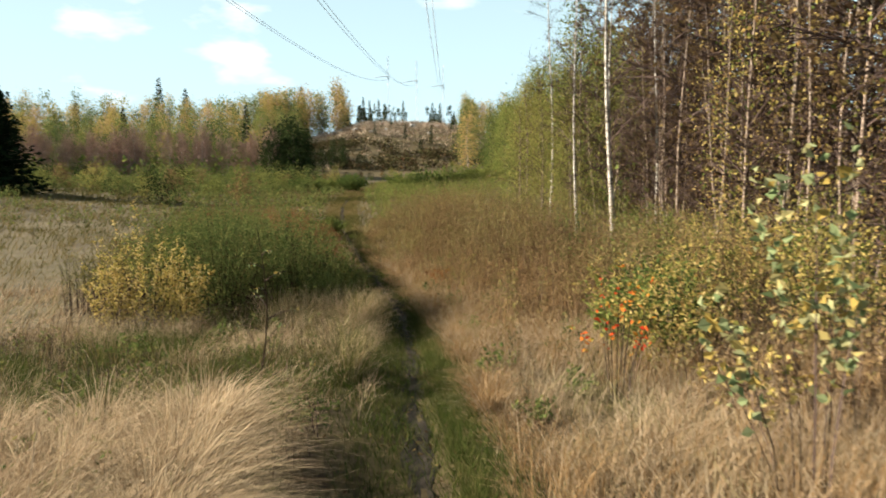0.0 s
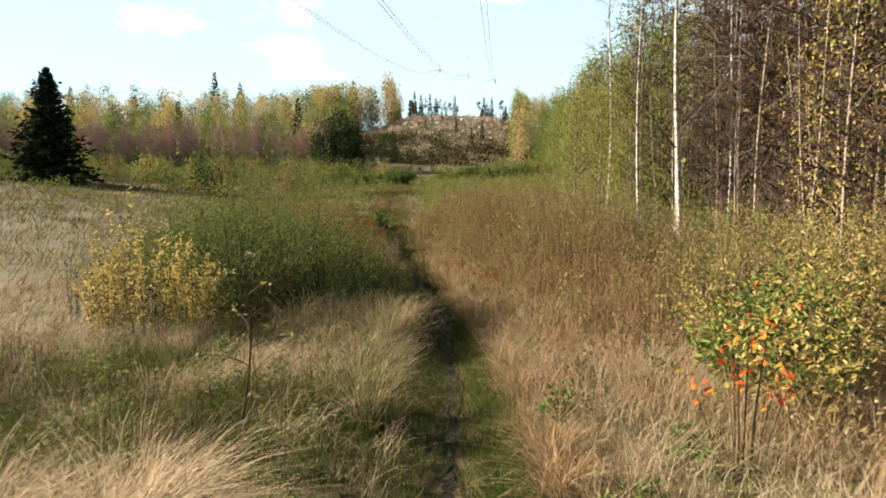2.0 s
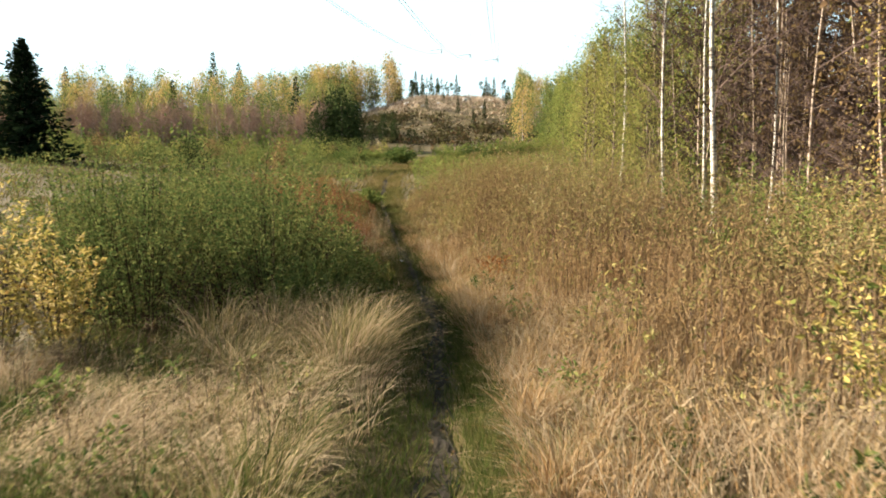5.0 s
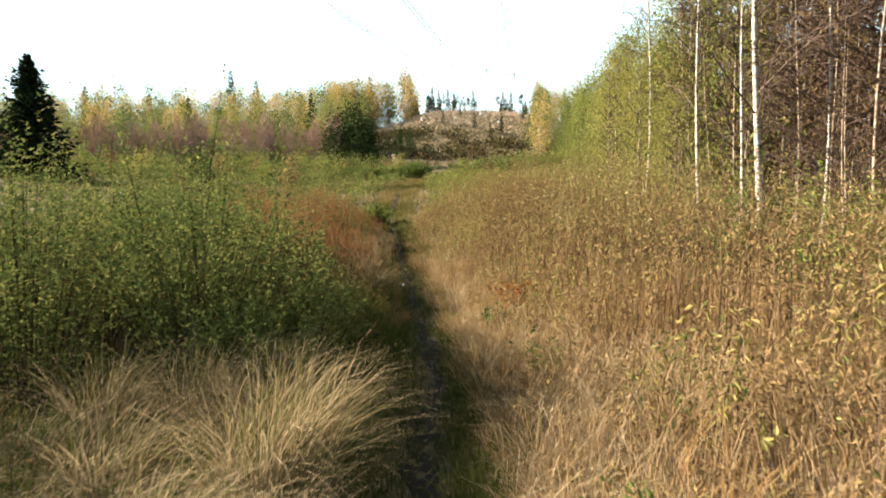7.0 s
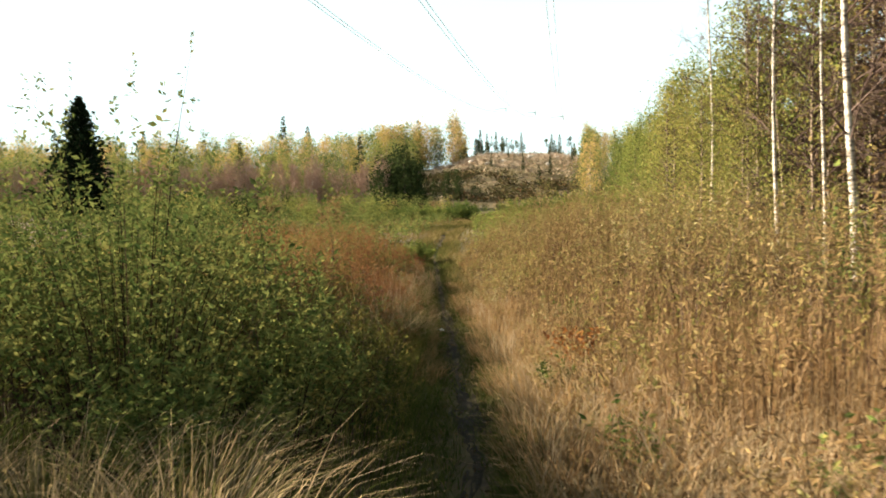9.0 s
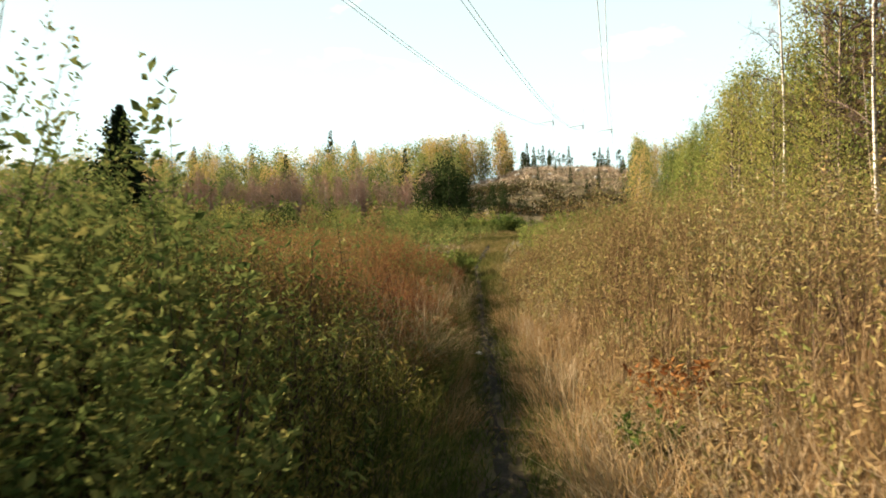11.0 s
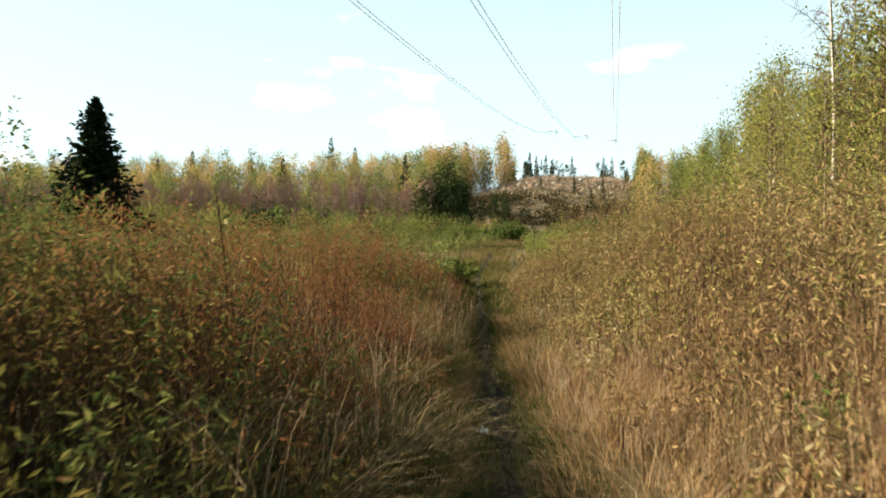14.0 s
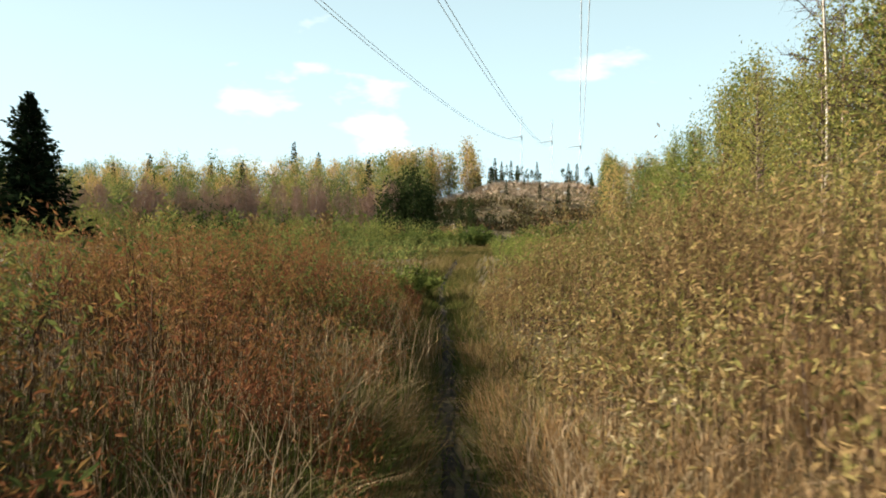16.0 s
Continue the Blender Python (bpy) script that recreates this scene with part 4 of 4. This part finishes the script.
def crown_tree(kind, height, radius, base, clumps, per, leaf, bark, twig_mat, leaf_mat, label, aspect=0.7, up=0.0, girth=0.1, loose=0.2, sides=5):
    """A broadleaf tree seen from afar: trunk, limbs out to clumps in an egg-shaped crown, small leaves or sprays round each clump."""
    root = new(kind)
    line = trunk_line(height, 0.5 * rng.uniform(0.3, 1), 0.008 * height)
    s = np.linspace(0, 1, len(line))
    p = Pile()
    add_tube(p, line, girth * (1 - 0.9 * s) + 0.005, sides)
    part("trunk", p.mesh(kind + "_trunk", bark, True), root)
    q = (np.arange(clumps) + rng.uniform(0, 1, clumps)) / clumps
    env = radius * 1.9 * q ** 0.45 * (1 - q) ** 0.75 * rng.uniform(0.7, 1.2, clumps)
    a = rng.uniform(0, 6.283, clumps)
    off = env * np.sqrt(rng.uniform(0.05, 1, clumps))
    z = height * (base + (1 - base) * q)
    axis = along(line, np.clip(z / height, 0, 1))
    c = np.stack([axis[:, 0] + off * np.cos(a), axis[:, 1] + off * np.sin(a), z], 1)
    foot = along(line, np.clip((z - 0.7 * off) / height, 0.02, 0.98))
    p, lv = Pile(), Pile()
    add_twigs(p, foot, c - foot, np.linalg.norm(c - foot, axis=1) * 1.15, 0.025 + 0.03 * girth / 0.1)
    k = np.repeat(np.arange(clumps), per)
    spread = radius * loose * rng.uniform(0.6, 1.4, clumps)
    lp = c[k] + rng.normal(size=(len(k), 3)) * spread[k][:, None] * [1, 1, 1.25]
    L = leaf * rng.uniform(0.6, 1.35, len(k))
    add_leaves(lv, lp, rng.normal(size=(len(k), 3)) + [0, 0, up], L, L * aspect)
    crown = part("crown", p.mesh(kind + "_crown", twig_mat), root, kind="stuff")
    part("foliage", lv.mesh(kind + "_foliage", leaf_mat), crown, kind="stuff")
    return tagged(root, label, "tree")


def conifer(kind, height, radius, whorls, arms, sprays, mat, label, bare=0.05, spray_size=0.3):
    """A spruce: a straight trunk with whorls of drooping boughs, each a comb of needle sprays."""
    root = new(kind)
    p = Pile()
    s = np.linspace(0, 1, 7)
    line = np.stack([0 * s, 0 * s, height * s - 0.15], 1)
    add_tube(p, line, height * 0.016 * (1 - 0.95 * s) + 0.006, 7)
    part("trunk", p.mesh(kind + "_trunk", M_BARK, True), root)
    p, lv = Pile(), Pile()
    for i in range(whorls):
        f = i / (whorls - 1)
        z = height * (bare + (0.985 - bare) * f)
        r = radius * (1 - f) ** 0.9 * rng.uniform(0.72, 1.2) + 0.02 * radius
        for j in range(arms):
            a = 6.283 * (j + rng.uniform(-0.4, 0.4)) / arms + i * 0.7
            ln = r * rng.uniform(0.5, 1.25)
            q = np.linspace(0, 1, 4)[:, None]
            droop = rng.uniform(0.2, 0.45) * (1 - f) - 0.35 * f
            bough = np.array([0, 0, z + rng.normal(0, 0.35 * height / whorls)]) + np.concatenate([np.cos(a) * q * ln, np.sin(a) * q * ln, (-droop * q + 0.22 * q ** 3) * ln], 1)
            add_twigs(p, bough[:1], (bough[-1] - bough[0])[None], ln, 0.05 * height / 10)
            t = rng.uniform(0.08, 1.0, sprays)
            bp = along(bough, t)
            side = rng.choice([-1, 1], sprays)
            w = np.stack([np.cos(a) - side * np.sin(a) * 0.8, np.sin(a) + side * np.cos(a) * 0.8, rng.normal(-0.3, 0.35, sprays)], 1)
            L = spray_size * rng.uniform(0.6, 1.3, sprays) * (0.5 + 0.7 * (1 - f))
            add_leaves(lv, bp, w, L, L * 0.34, 0.1)
    add_leaves(lv, np.repeat(line[-1:], 6, 0) + [0, 0, -0.1], rng.normal(size=(6, 3)) * 0.25 + [0, 0, 1], 0.04 * height, 0.012 * height)
    boughs = part("bough_frame", p.mesh(kind + "_bough_frame", M_BARK), root, kind="stuff")
    part("foliage", lv.mesh(kind + "_foliage", mat), boughs, kind="stuff")
    return tagged(root, label, "tree")


def pine(kind, height, label):
    """A tall pine with a long bare trunk and a clumped crown."""
    root = new(kind)
    line = trunk_line(height, 0.4, 0.05)
    p = Pile()
    s = np.linspace(0, 1, len(line))
    add_tube(p, line, 0.17 * (1 - 0.85 * s) + 0.01, 6)
    part("trunk", p.mesh(kind + "_trunk", M_ORANGE_BARK, True), root)
    p, lv = Pile(), Pile()
    for i in range(16):
        s0 = rng.uniform(0.6, 1.0)
        o = along(line, np.array([s0]))
        a, ln = rng.uniform(0, 6.28), height * 0.17 * (1.35 - s0) * rng.uniform(0.7, 1.3)
        way = np.array([[math.cos(a), math.sin(a), rng.uniform(0.1, 0.7)]])
        add_twigs(p, o, way, ln, 0.08)
        n = 26
        c = o + unit(way) * ln * rng.uniform(0.4, 1.05, n)[:, None] + rng.normal(size=(n, 3)) * 0.28 * ln
        L = rng.uniform(0.35, 0.7, n)
        add_leaves(lv, c, rng.normal(size=(n, 3)) + [0, 0, 0.5], L, L * 0.5, 0.15)
    crown = part("crown", p.mesh(kind + "_crown", M_BARK), root, kind="stuff")
    part("foliage", lv.mesh(kind + "_foliage", M_NEEDLE_FAR), crown, kind="stuff")
    return tagged(root, label, "tree")


def plant(tree, x, y, turn=None, size=1.0, group=""):
    """Moves the first tree of a kind to its place, or sets a copy there."""
    m = Matrix.Translation((x, y, float(land(x, y)))) @ pose(0, 0, 0, 0, 0, rng.uniform(0, 360) if turn is None else turn)
    if tree.get("planted"):
        ob = copy_thing(tree, m)
    else:
        tree.matrix_basis = m
        tree["planted"] = 1
        ob = tree
    ob.scale = (size, size, size * float(rng.uniform(0.92, 1.08)))
    return tagged(ob, group=group)


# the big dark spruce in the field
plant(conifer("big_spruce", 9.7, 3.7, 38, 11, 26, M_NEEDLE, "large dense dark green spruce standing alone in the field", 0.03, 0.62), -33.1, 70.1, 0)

# birches at the edge of the wood
white = [broadleaf("white_birch", hh, gg, 22, 26, 1, 0.05, M_BIRCH, M_TWIG, M_BROWNLEAF, "tall nearly leafless birch with white bark", 0.2, 0.2, 0.45, 0.018)
         for hh, gg in ((15, 0.105), (14, 0.065), (13, 0.075))]
for i, (bx, by, sc, br) in enumerate(((9.77, 27.1, 1.05, 0), (9.35, 30.8, 1.0, 1), (11.8, 33.3, 1.0, 2), (12.4, 47.5, 1.0, 0), (11.3, 26.8, 0.9, 1))):
    plant(white[br], bx, by, 40 * i, sc, "birches at the wood edge")

bare = [broadleaf("bare_birch", hh, 0.05, 24, 24, 1, 0.08, M_ORANGE_BARK, M_TWIG, M_BROWNLEAF, "slender young birch with russet twigs and few leaves", 0.1, 0.22, 0.9, 0.022)
        for hh in (9, 10.5, 8)]
rusty = [broadleaf("rusty_birch", hh, 0.05, 22, 26, 3, 0.07, M_ORANGE_BARK, M_TWIG, M_BROWNLEAF, "young birch with rust-brown autumn leaves", 0.06, 0.24, 0.8, 0.02)
         for hh in (7, 8.5)]
golden = [crown_tree("golden_birch", hh, 1.7, 0.12, 80, 16, 0.11, M_ORANGE_BARK, M_TWIG, M_YELLOW, "birch with yellow green autumn leaves", 0.7, -0.3, 0.06)
          for hh in (9, 10)]
alder = [crown_tree("alder", hh, 3.1, 0.02, 150, 19, 0.2, M_BARK, M_TWIG_DARK, M_ALDER, "leafy olive green alder at the wood's edge", 0.6, 0.0, 0.1, 0.15)
         for hh in (11, 12.5)]
deep = [broadleaf("grey_birch", hh, 0.11, 24, 20, 1, 0.22, M_BARK, M_TWIG, M_BROWNLEAF, "bare brown birch deep in the wood", 0.1, 0.22, 0.8, 0.05)
        for hh in (15, 17)]
olive = [crown_tree("olive_birch", hh, 2.6, 0.04, 150, 19, 0.15, M_ORANGE_BARK, M_TWIG, M_GOLD_OLIVE, "birch with dull olive and yellow leaves", 0.55, -0.2, 0.08, 0.15)
         for hh in (10.5, 12)]


def edge_x(y):
    return 8.0 + 0.12 * y


for i in range(60):
    y = rng.uniform(6, 50)
    plant((bare + rusty)[i % 5], edge_x(y) - 0.6 + rng.uniform(0, 5), y, None, rng.uniform(0.7, 1.15), "young trees of the wood edge")
for y, dx in ((9, 0.5), (11, 2.5), (14.5, 1.5), (17, -0.2), (18.6, 0.4), (7, 3)):
    plant(golden[int(y) % 2], edge_x(y) + dx, y, None, rng.uniform(0.9, 1.15), "yellow birches of the wood")
for i in range(24):
    y = rng.uniform(2, 60)
    plant((bare + deep)[i % 5], edge_x(y) + rng.uniform(3.5, 10), y, None, rng.uniform(0.9, 1.15), "trees of the wood")
for i in range(64):
    y = rng.uniform(8, 58)
    plant(deep[i % 2], edge_x(y) + rng.uniform(1.5, 9), y, None, rng.uniform(0.8, 1.05), "trees of the wood")
for i in range(40):
    y = rng.uniform(0, 80)
    plant(deep[i % 2], edge_x(y) + rng.uniform(5, 20), y, None, rng.uniform(0.85, 1.1), "trees of the wood")
for i in range(24):
    y = 36 + i * 1.7 + rng.uniform(-1, 1)
    plant(olive[i % 2], edge_x(y) + rng.uniform(-0.3, 3.5), y, None, rng.uniform(0.75, 1.05), "olive birches of the wood edge")
for x, y, sc in ((11.0, 44.5, 0.72), (12.2, 42.0, 0.7), (10.6, 49.5, 0.75), (13.6, 45.0, 0.85), (12.0, 53.0, 0.8), (11.6, 40.0, 0.55)):
    plant(olive[0], x, y, None, sc, "olive birches of the wood edge")
for i in range(26):
    y = 62 + i * 4.3 + rng.uniform(-1, 1)
    plant(alder[i % 2], edge_x(y) + rng.uniform(-0.5, 4), y, None, rng.uniform(0.82, 1.1), "alders of the wood edge")

# far woods
f_bare = [crown_tree("leafless_birch", hh, 2.3, 0.1, 60, 8, 0.95, M_BIRCH, M_TWIG_PINK, M_TWIG_PINK, "leafless birch with purplish twigs at the far wood's edge", 0.11, 1.5, 0.1, 0.22)
          for hh in (10, 11)]
f_gold = [crown_tree("yellow_birch", hh, 3.7, 0.08, 66, 12, 0.5, M_BIRCH, M_TWIG_PINK, M_GOLD, "birch with golden leaves in the far wood", 0.6, 0, 0.11, 0.24)
          for hh in (13, 14)]
f_green = [crown_tree("green_birch", hh, 3.8, 0.08, 66, 12, 0.5, M_BARK, M_TWIG_PINK, M_FARGREEN, "birch with fading green leaves in the far wood", 0.6, 0, 0.11, 0.24)
           for hh in (12, 13)]
f_dark = [crown_tree("dark_alder", hh, 3.2, 0.02, 60, 18, 0.5, M_BARK, M_TWIG_DARK, M_DARKGREEN, "dark green rounded tree beside the cleared hill", 0.6, 0, 0.12, 0.22)
          for hh in (9, 11)]
f_spruce = [conifer("far_spruce", hh, 2.6, 17, 8, 6, M_NEEDLE_FAR, "dark spruce in the far wood", 0.06, 1.2) for hh in (15, 17)]
f_pine = [pine("tall_pine", hh, "tall pine with a bare trunk on the hilltop") for hh in (14, 16)]

for i in range(190):
    x = -13 - 110 * rng.uniform(0, 1)
    plant(f_bare[i % 2], x, 148 + rng.uniform(0, 16) + 0.06 * abs(x), None, rng.uniform(0.55, 0.9), "leafless birches")
# the wooded slope, in staggered rows
for row in range(9):
    y = 168 + row * 16
    for i in range(26):
        x = -16 - 0.04 * (y - 160) - (i + rng.uniform(0, 1)) * (5.2 + 0.25 * row)
        t = f_spruce[row % 2] if rng.uniform() < 0.07 else (f_gold + f_green + f_green)[rng.integers(0, 6)]
        plant(t, x, y + rng.uniform(-7, 7), None, rng.uniform(0.62, 0.9) + 0.035 * row, "far wood")
for i in range(34):
    x = rng.uniform(-38, -7)
    plant((f_gold + f_green + f_gold)[i % 6], x, rng.uniform(262, 310), None, rng.uniform(1.08, 1.32), "far wood")
for x, y, sc in ((-23.9, 308, 1.3), (-102, 395, 1.75), (-88, 390, 1.45)):
    plant(f_spruce[0], x, y, None, sc, "far wood")
for i in range(64):
    y = rng.uniform(235, 312)
    plant((f_gold + f_green)[i % 4], -30 - 2.6 * i + rng.uniform(-4, 4), y, None, rng.uniform(0.88, 1.12), "far wood")
# scrub over the open ground before the wood
scrub = [crown_tree("scrub_bush", hh, hh * 0.62, 0.02, 26, 20, 0.24, M_TWIG_DARK, M_TWIG_DARK, mm, lab, 0.5, 0.4, 0.03, 0.26)
         for hh, mm, lab in ((2.2, M_WILLOW, "olive green willow bush in the open scrub"), (2.4, M_GOLD_OLIVE, "yellowing willow bush in the open scrub"),
                             (1.9, M_FORB, "brown withered bush in the open scrub"), (2.6, M_DARKGREEN, "dark green bush in the open scrub"))]
for i in range(130):
    y = 62 + 84 * rng.uniform(0, 1) ** 0.7
    x = -4.5 - (0.4 * y + 8) * rng.uniform(0, 1)
    plant(scrub[(0, 1, 0, 2, 0, 3, 1)[i % 7]], x, y, None, rng.uniform(0.45, 1.15), "scrub before the far wood")
for i in range(44):
    y = rng.uniform(104, 178)
    plant(scrub[(2, 0, 1, 3, 2)[i % 5]], rng.uniform(-7, 24), y, None, rng.uniform(0.3, 0.75), "scrub at the foot of the hill")
# the dark clump beside the cleared hill
for i in range(16):
    plant(f_dark[i % 2], rng.uniform(-18.5, -9), rng.uniform(142, 164), None, rng.uniform(0.65, 1.0), "dark clump by the cleared hill")
for i in range(9):
    plant(f_dark[i % 2], rng.uniform(-10, 1), rng.uniform(172, 200), None, rng.uniform(0.3, 0.55), "dark clump by the cleared hill")
for i in range(56):
    plant((f_pine + f_spruce)[i % 4], rng.uniform(-8, 52), rng.uniform(300, 352), None, rng.uniform(0.42, 0.78), "hilltop conifers")
for i in range(22):
    y = 168 + i * 5.0
    plant((f_gold + f_green)[(i * 3) % 4], 27.5 + 0.14 * (y - 200) + rng.uniform(0, 3), y, None, rng.uniform(0.6, 0.9), "wood beside the clearing")
for i in range(44):
    y = rng.uniform(165, 300)
    plant((f_gold + f_green)[i % 4], 30 + 0.05 * (y - 165) + rng.uniform(0, 40), y, None, rng.uniform(0.75, 1.05), "wood beside the clearing")

def undergrowth(name, xy, top, size, mat, label):
    p = Pile()
    b = on_land(xy, 0.0)
    b[:, 2] += top * rng.uniform(0, 1, len(b)) ** 1.5
    L = size * rng.uniform(0.6, 1.3, len(b))
    add_leaves(p, b, rng.normal(size=(len(b), 3)) + [0, 0, 0.4], L, L * 0.6)
    stuff(name, p, mat, label, "undergrowth")


xy = scatter(9000, -175, -14, 146, 210)
undergrowth("wood_undergrowth", xy[xy[:, 1] > 146 + 0.05 * np.abs(xy[:, 0])], 4.5, 1.2, M_ALDER, "shady green undergrowth at the far wood's edge")
xy = scatter(9000, 0, 18, 4, 60)
xy[:, 0] += edge_x(xy[:, 1]) + 0.5
undergrowth("brown_undergrowth", xy, 3.4, 0.16, M_BROWNLEAF, "rust-brown undergrowth among the birch trunks")
xy = scatter(8000, 0, 22, 30, 190)
xy[:, 0] += edge_x(xy[:, 1]) - 0.5
undergrowth("green_undergrowth", xy, 3.6, 0.4, M_ALDER, "olive green undergrowth along the wood's edge")

# ---- the cleared hill ----
pile = Pile()
xy = np.concatenate([scatter(11000, -16, 44, 178, 290), scatter(7000, -14, 42, 232, 284)])
# brush thinned low on the left so the slope there looks shaded
xy = xy[rng.uniform(0, 1, len(xy)) < (0.5 + 0.6 * wave(xy[:, 0], xy[:, 1], 0.3)) * (0.15 + 0.85 * ease(214, 240, xy[:, 1] + 0.8 * xy[:, 0]))]
b = on_land(xy)
n = len(b)
add_twigs(pile, b, np.stack([rng.normal(0, 1, n), rng.normal(0, 1, n), rng.uniform(0.1, 1.0, n)], 1), rng.uniform(0.8, 2.2, n), rng.uniform(0.15, 0.32, n))
stuff("felled_brush", pile, M_BRUSH, "bleached brush and dead grass on the cleared hillside", "brush")
for x, y, sc in ((10, 255, 0.22), (13, 225, 0.3), (4, 232, 0.25), (20, 216, 0.3), (29, 240, 0.25), (33, 226, 0.35), (24, 262, 0.18), (16, 205, 0.28), (34, 252, 0.3)):
    plant(f_spruce[1], x, y, None, sc, "young spruces on the cleared hill")


# dark bushes put the shade low on the hill's left into colour
pile = Pile()
c = scatter(620, -16, 40, 172, 262)
c = c[(wave(c[:, 0], c[:, 1], 0.25) > -0.25) & (c[:, 1] < 228 - 0.7 * c[:, 0])]
k = np.repeat(np.arange(len(c)), 26)
b = on_land(c[k] + rng.normal(size=(len(k), 2)) * 0.9, 0.0)
b[:, 2] += rng.uniform(0, 1.3, len(k))
L = rng.uniform(0.5, 1.1, len(k))
add_leaves(pile, b, rng.normal(size=(len(k), 3)) + [0, 0, 0.6], L, L * 0.5)
stuff("dark_heath", pile, M_SHADE_HEATH, "dark brown and green heath bushes, standing in for shade on the cleared slope", "heath")


def boulder(x, y, r):
    bm = bmesh.new()
    bmesh.ops.create_icosphere(bm, subdivisions=2, radius=r)
    for v in bm.verts:
        v.co *= 1 + 0.35 * noise.noise(v.co * 1.3 / r + Vector((x, y, 0)))
        v.co.z *= 0.62
    me = bpy.data.meshes.new("boulder")
    bm.to_mesh(me)
    bm.free()
    me.materials.append(M_ROCK)
    ob = new("boulder", me)
    ob.location = (x, y, float(land(x, y)) + r * 0.15)
    tagged(ob, "pale grey boulder lying on the cleared hillside", "boulder", "boulders")


for x, y, r in ((-2, 252, 1.1), (8, 244, 0.9), (17, 250, 1.2), (25, 247, 0.9), (3, 238, 0.8), (30, 258, 1.0), (21, 233, 0.8)):
    boulder(x, y, r)


# ---- power line ----
def mast(x, y, top, arm_z):
    root = new("power_pylon")
    g = float(land(x, y))
    root.location = (x, y, g)
    for dx in (-0.45, 0.45):
        p = Pile()
        add_tube(p, [(dx, 0, -0.5), (dx * 0.8, 0, (top - g) * 0.5), (dx * 0.5, 0, top - g)], [0.085, 0.075, 0.06], 6)
        part("pole", p.mesh("pylon_pole", M_POLE, True), root)
    p = Pile()
    for i in range(9):
        z0, z1 = (top - g) * i / 9, (top - g) * (i + 1) / 9
        s = 1 if i % 2 else -1
        add_tube(p, [(-0.38 * s, 0, z0), (0.36 * s, 0, z1)], [0.025, 0.025], 4)
    part("lattice", p.mesh("pylon_lattice", M_POLE), root)
    p = Pile()
    add_tube(p, [(-6.0, 0, arm_z - g - 0.9), (-3.0, 0, arm_z - g - 0.3), (0.3, 0, arm_z - g)], [0.1, 0.14, 0.18], 6)
    arm = part("crossarm", p.mesh("pylon_crossarm", M_POLE), root)
    p = Pile()
    z = np.linspace(0, 1.2, 9)
    add_tube(p, np.stack([0 * z, 0 * z, arm_z - g - 0.3 - z], 1), np.where(np.arange(9) % 2, 0.17, 0.07), 8)
    part("insulator", p.mesh("pylon_insulator", M_GLASS), arm, "dark ribbed insulator")
    tagged(root, "slender steel power pylon on the hilltop", "pylon", "pylons")


def wire(x0, z0, x1, y1, z1, sag):
    s = np.linspace(0, 1, 60)
    p = Pile()
    add_tube(p, np.stack([x0 + (x1 - x0) * s, 330 + (y1 - 330) * s, z0 + (z1 - z0) * s - sag * 4 * s * (1 - s)], 1), np.full(60, 0.036), 5)
    ob = new("power_cable", p.mesh("power_cable", M_WIRE, True))
    tagged(ob, "thin grey overhead power cable", "power cable", "power cables")


for px_, top in ((12.0, 57.5), (24.5, 55.5), (36.3, 53.5)):
    mast(px_, 330, top, top - 8.5)
for (x0, z0), x1 in zip(((12.0, 47.5), (24.5, 45.5), (36.3, 43.5)), (-61.5, -49.0, -37.2)):
    for dx in (-0.3, 0.3):
        wire(x0 + dx, z0, x1 + dx, -309, z0, 25)

# ---- pale sheet and fallen leaves on the path ----
bm = bmesh.new()
bmesh.ops.create_grid(bm, x_segments=7, y_segments=7, size=0.06)
for v in bm.verts:
    v.co.z = 0.035 + 0.045 * noise.noise(v.co * 30)
    v.co.x *= 0.8 + 0.4 * noise.noise(v.co * 9)
bmesh.ops.solidify(bm, geom=bm.faces[:], thickness=0.002)
me = bpy.data.meshes.new("pale_sheet")
bm.to_mesh(me)
bm.free()
me.materials.append(mottled_material("bluish_white_mottle", [(0.3, (0.45, 0.55, 0.75)), (0.6, (0.8, 0.82, 0.85))], 9.0, 30.0, 0.4, 0.1))
# small crumpled sheet stands in for a bluish white spot
scrap = new("pale_sheet", me)
scrap.location = (-0.1, 21.77, float(land(-0.1, 21.77)) + 0.012)
tagged(scrap, "small crumpled bluish white sheet lying on the path", "litter")

yy = rng.uniform(1, 26, 900)
xy = np.stack([path_x(yy) + rng.normal(0, 0.3, 900), yy], 1)
pile = Pile()
add_leaves(pile, on_land(xy, 0.025), np.stack([rng.normal(size=900), rng.normal(size=900), rng.normal(0, 0.25, 900)], 1), rng.uniform(0.03, 0.06, 900), rng.uniform(0.015, 0.03, 900))
stuff("fallen_leaves", pile, M_BROWNLEAF, "brown fallen leaves lying on the muddy path", "leaves")
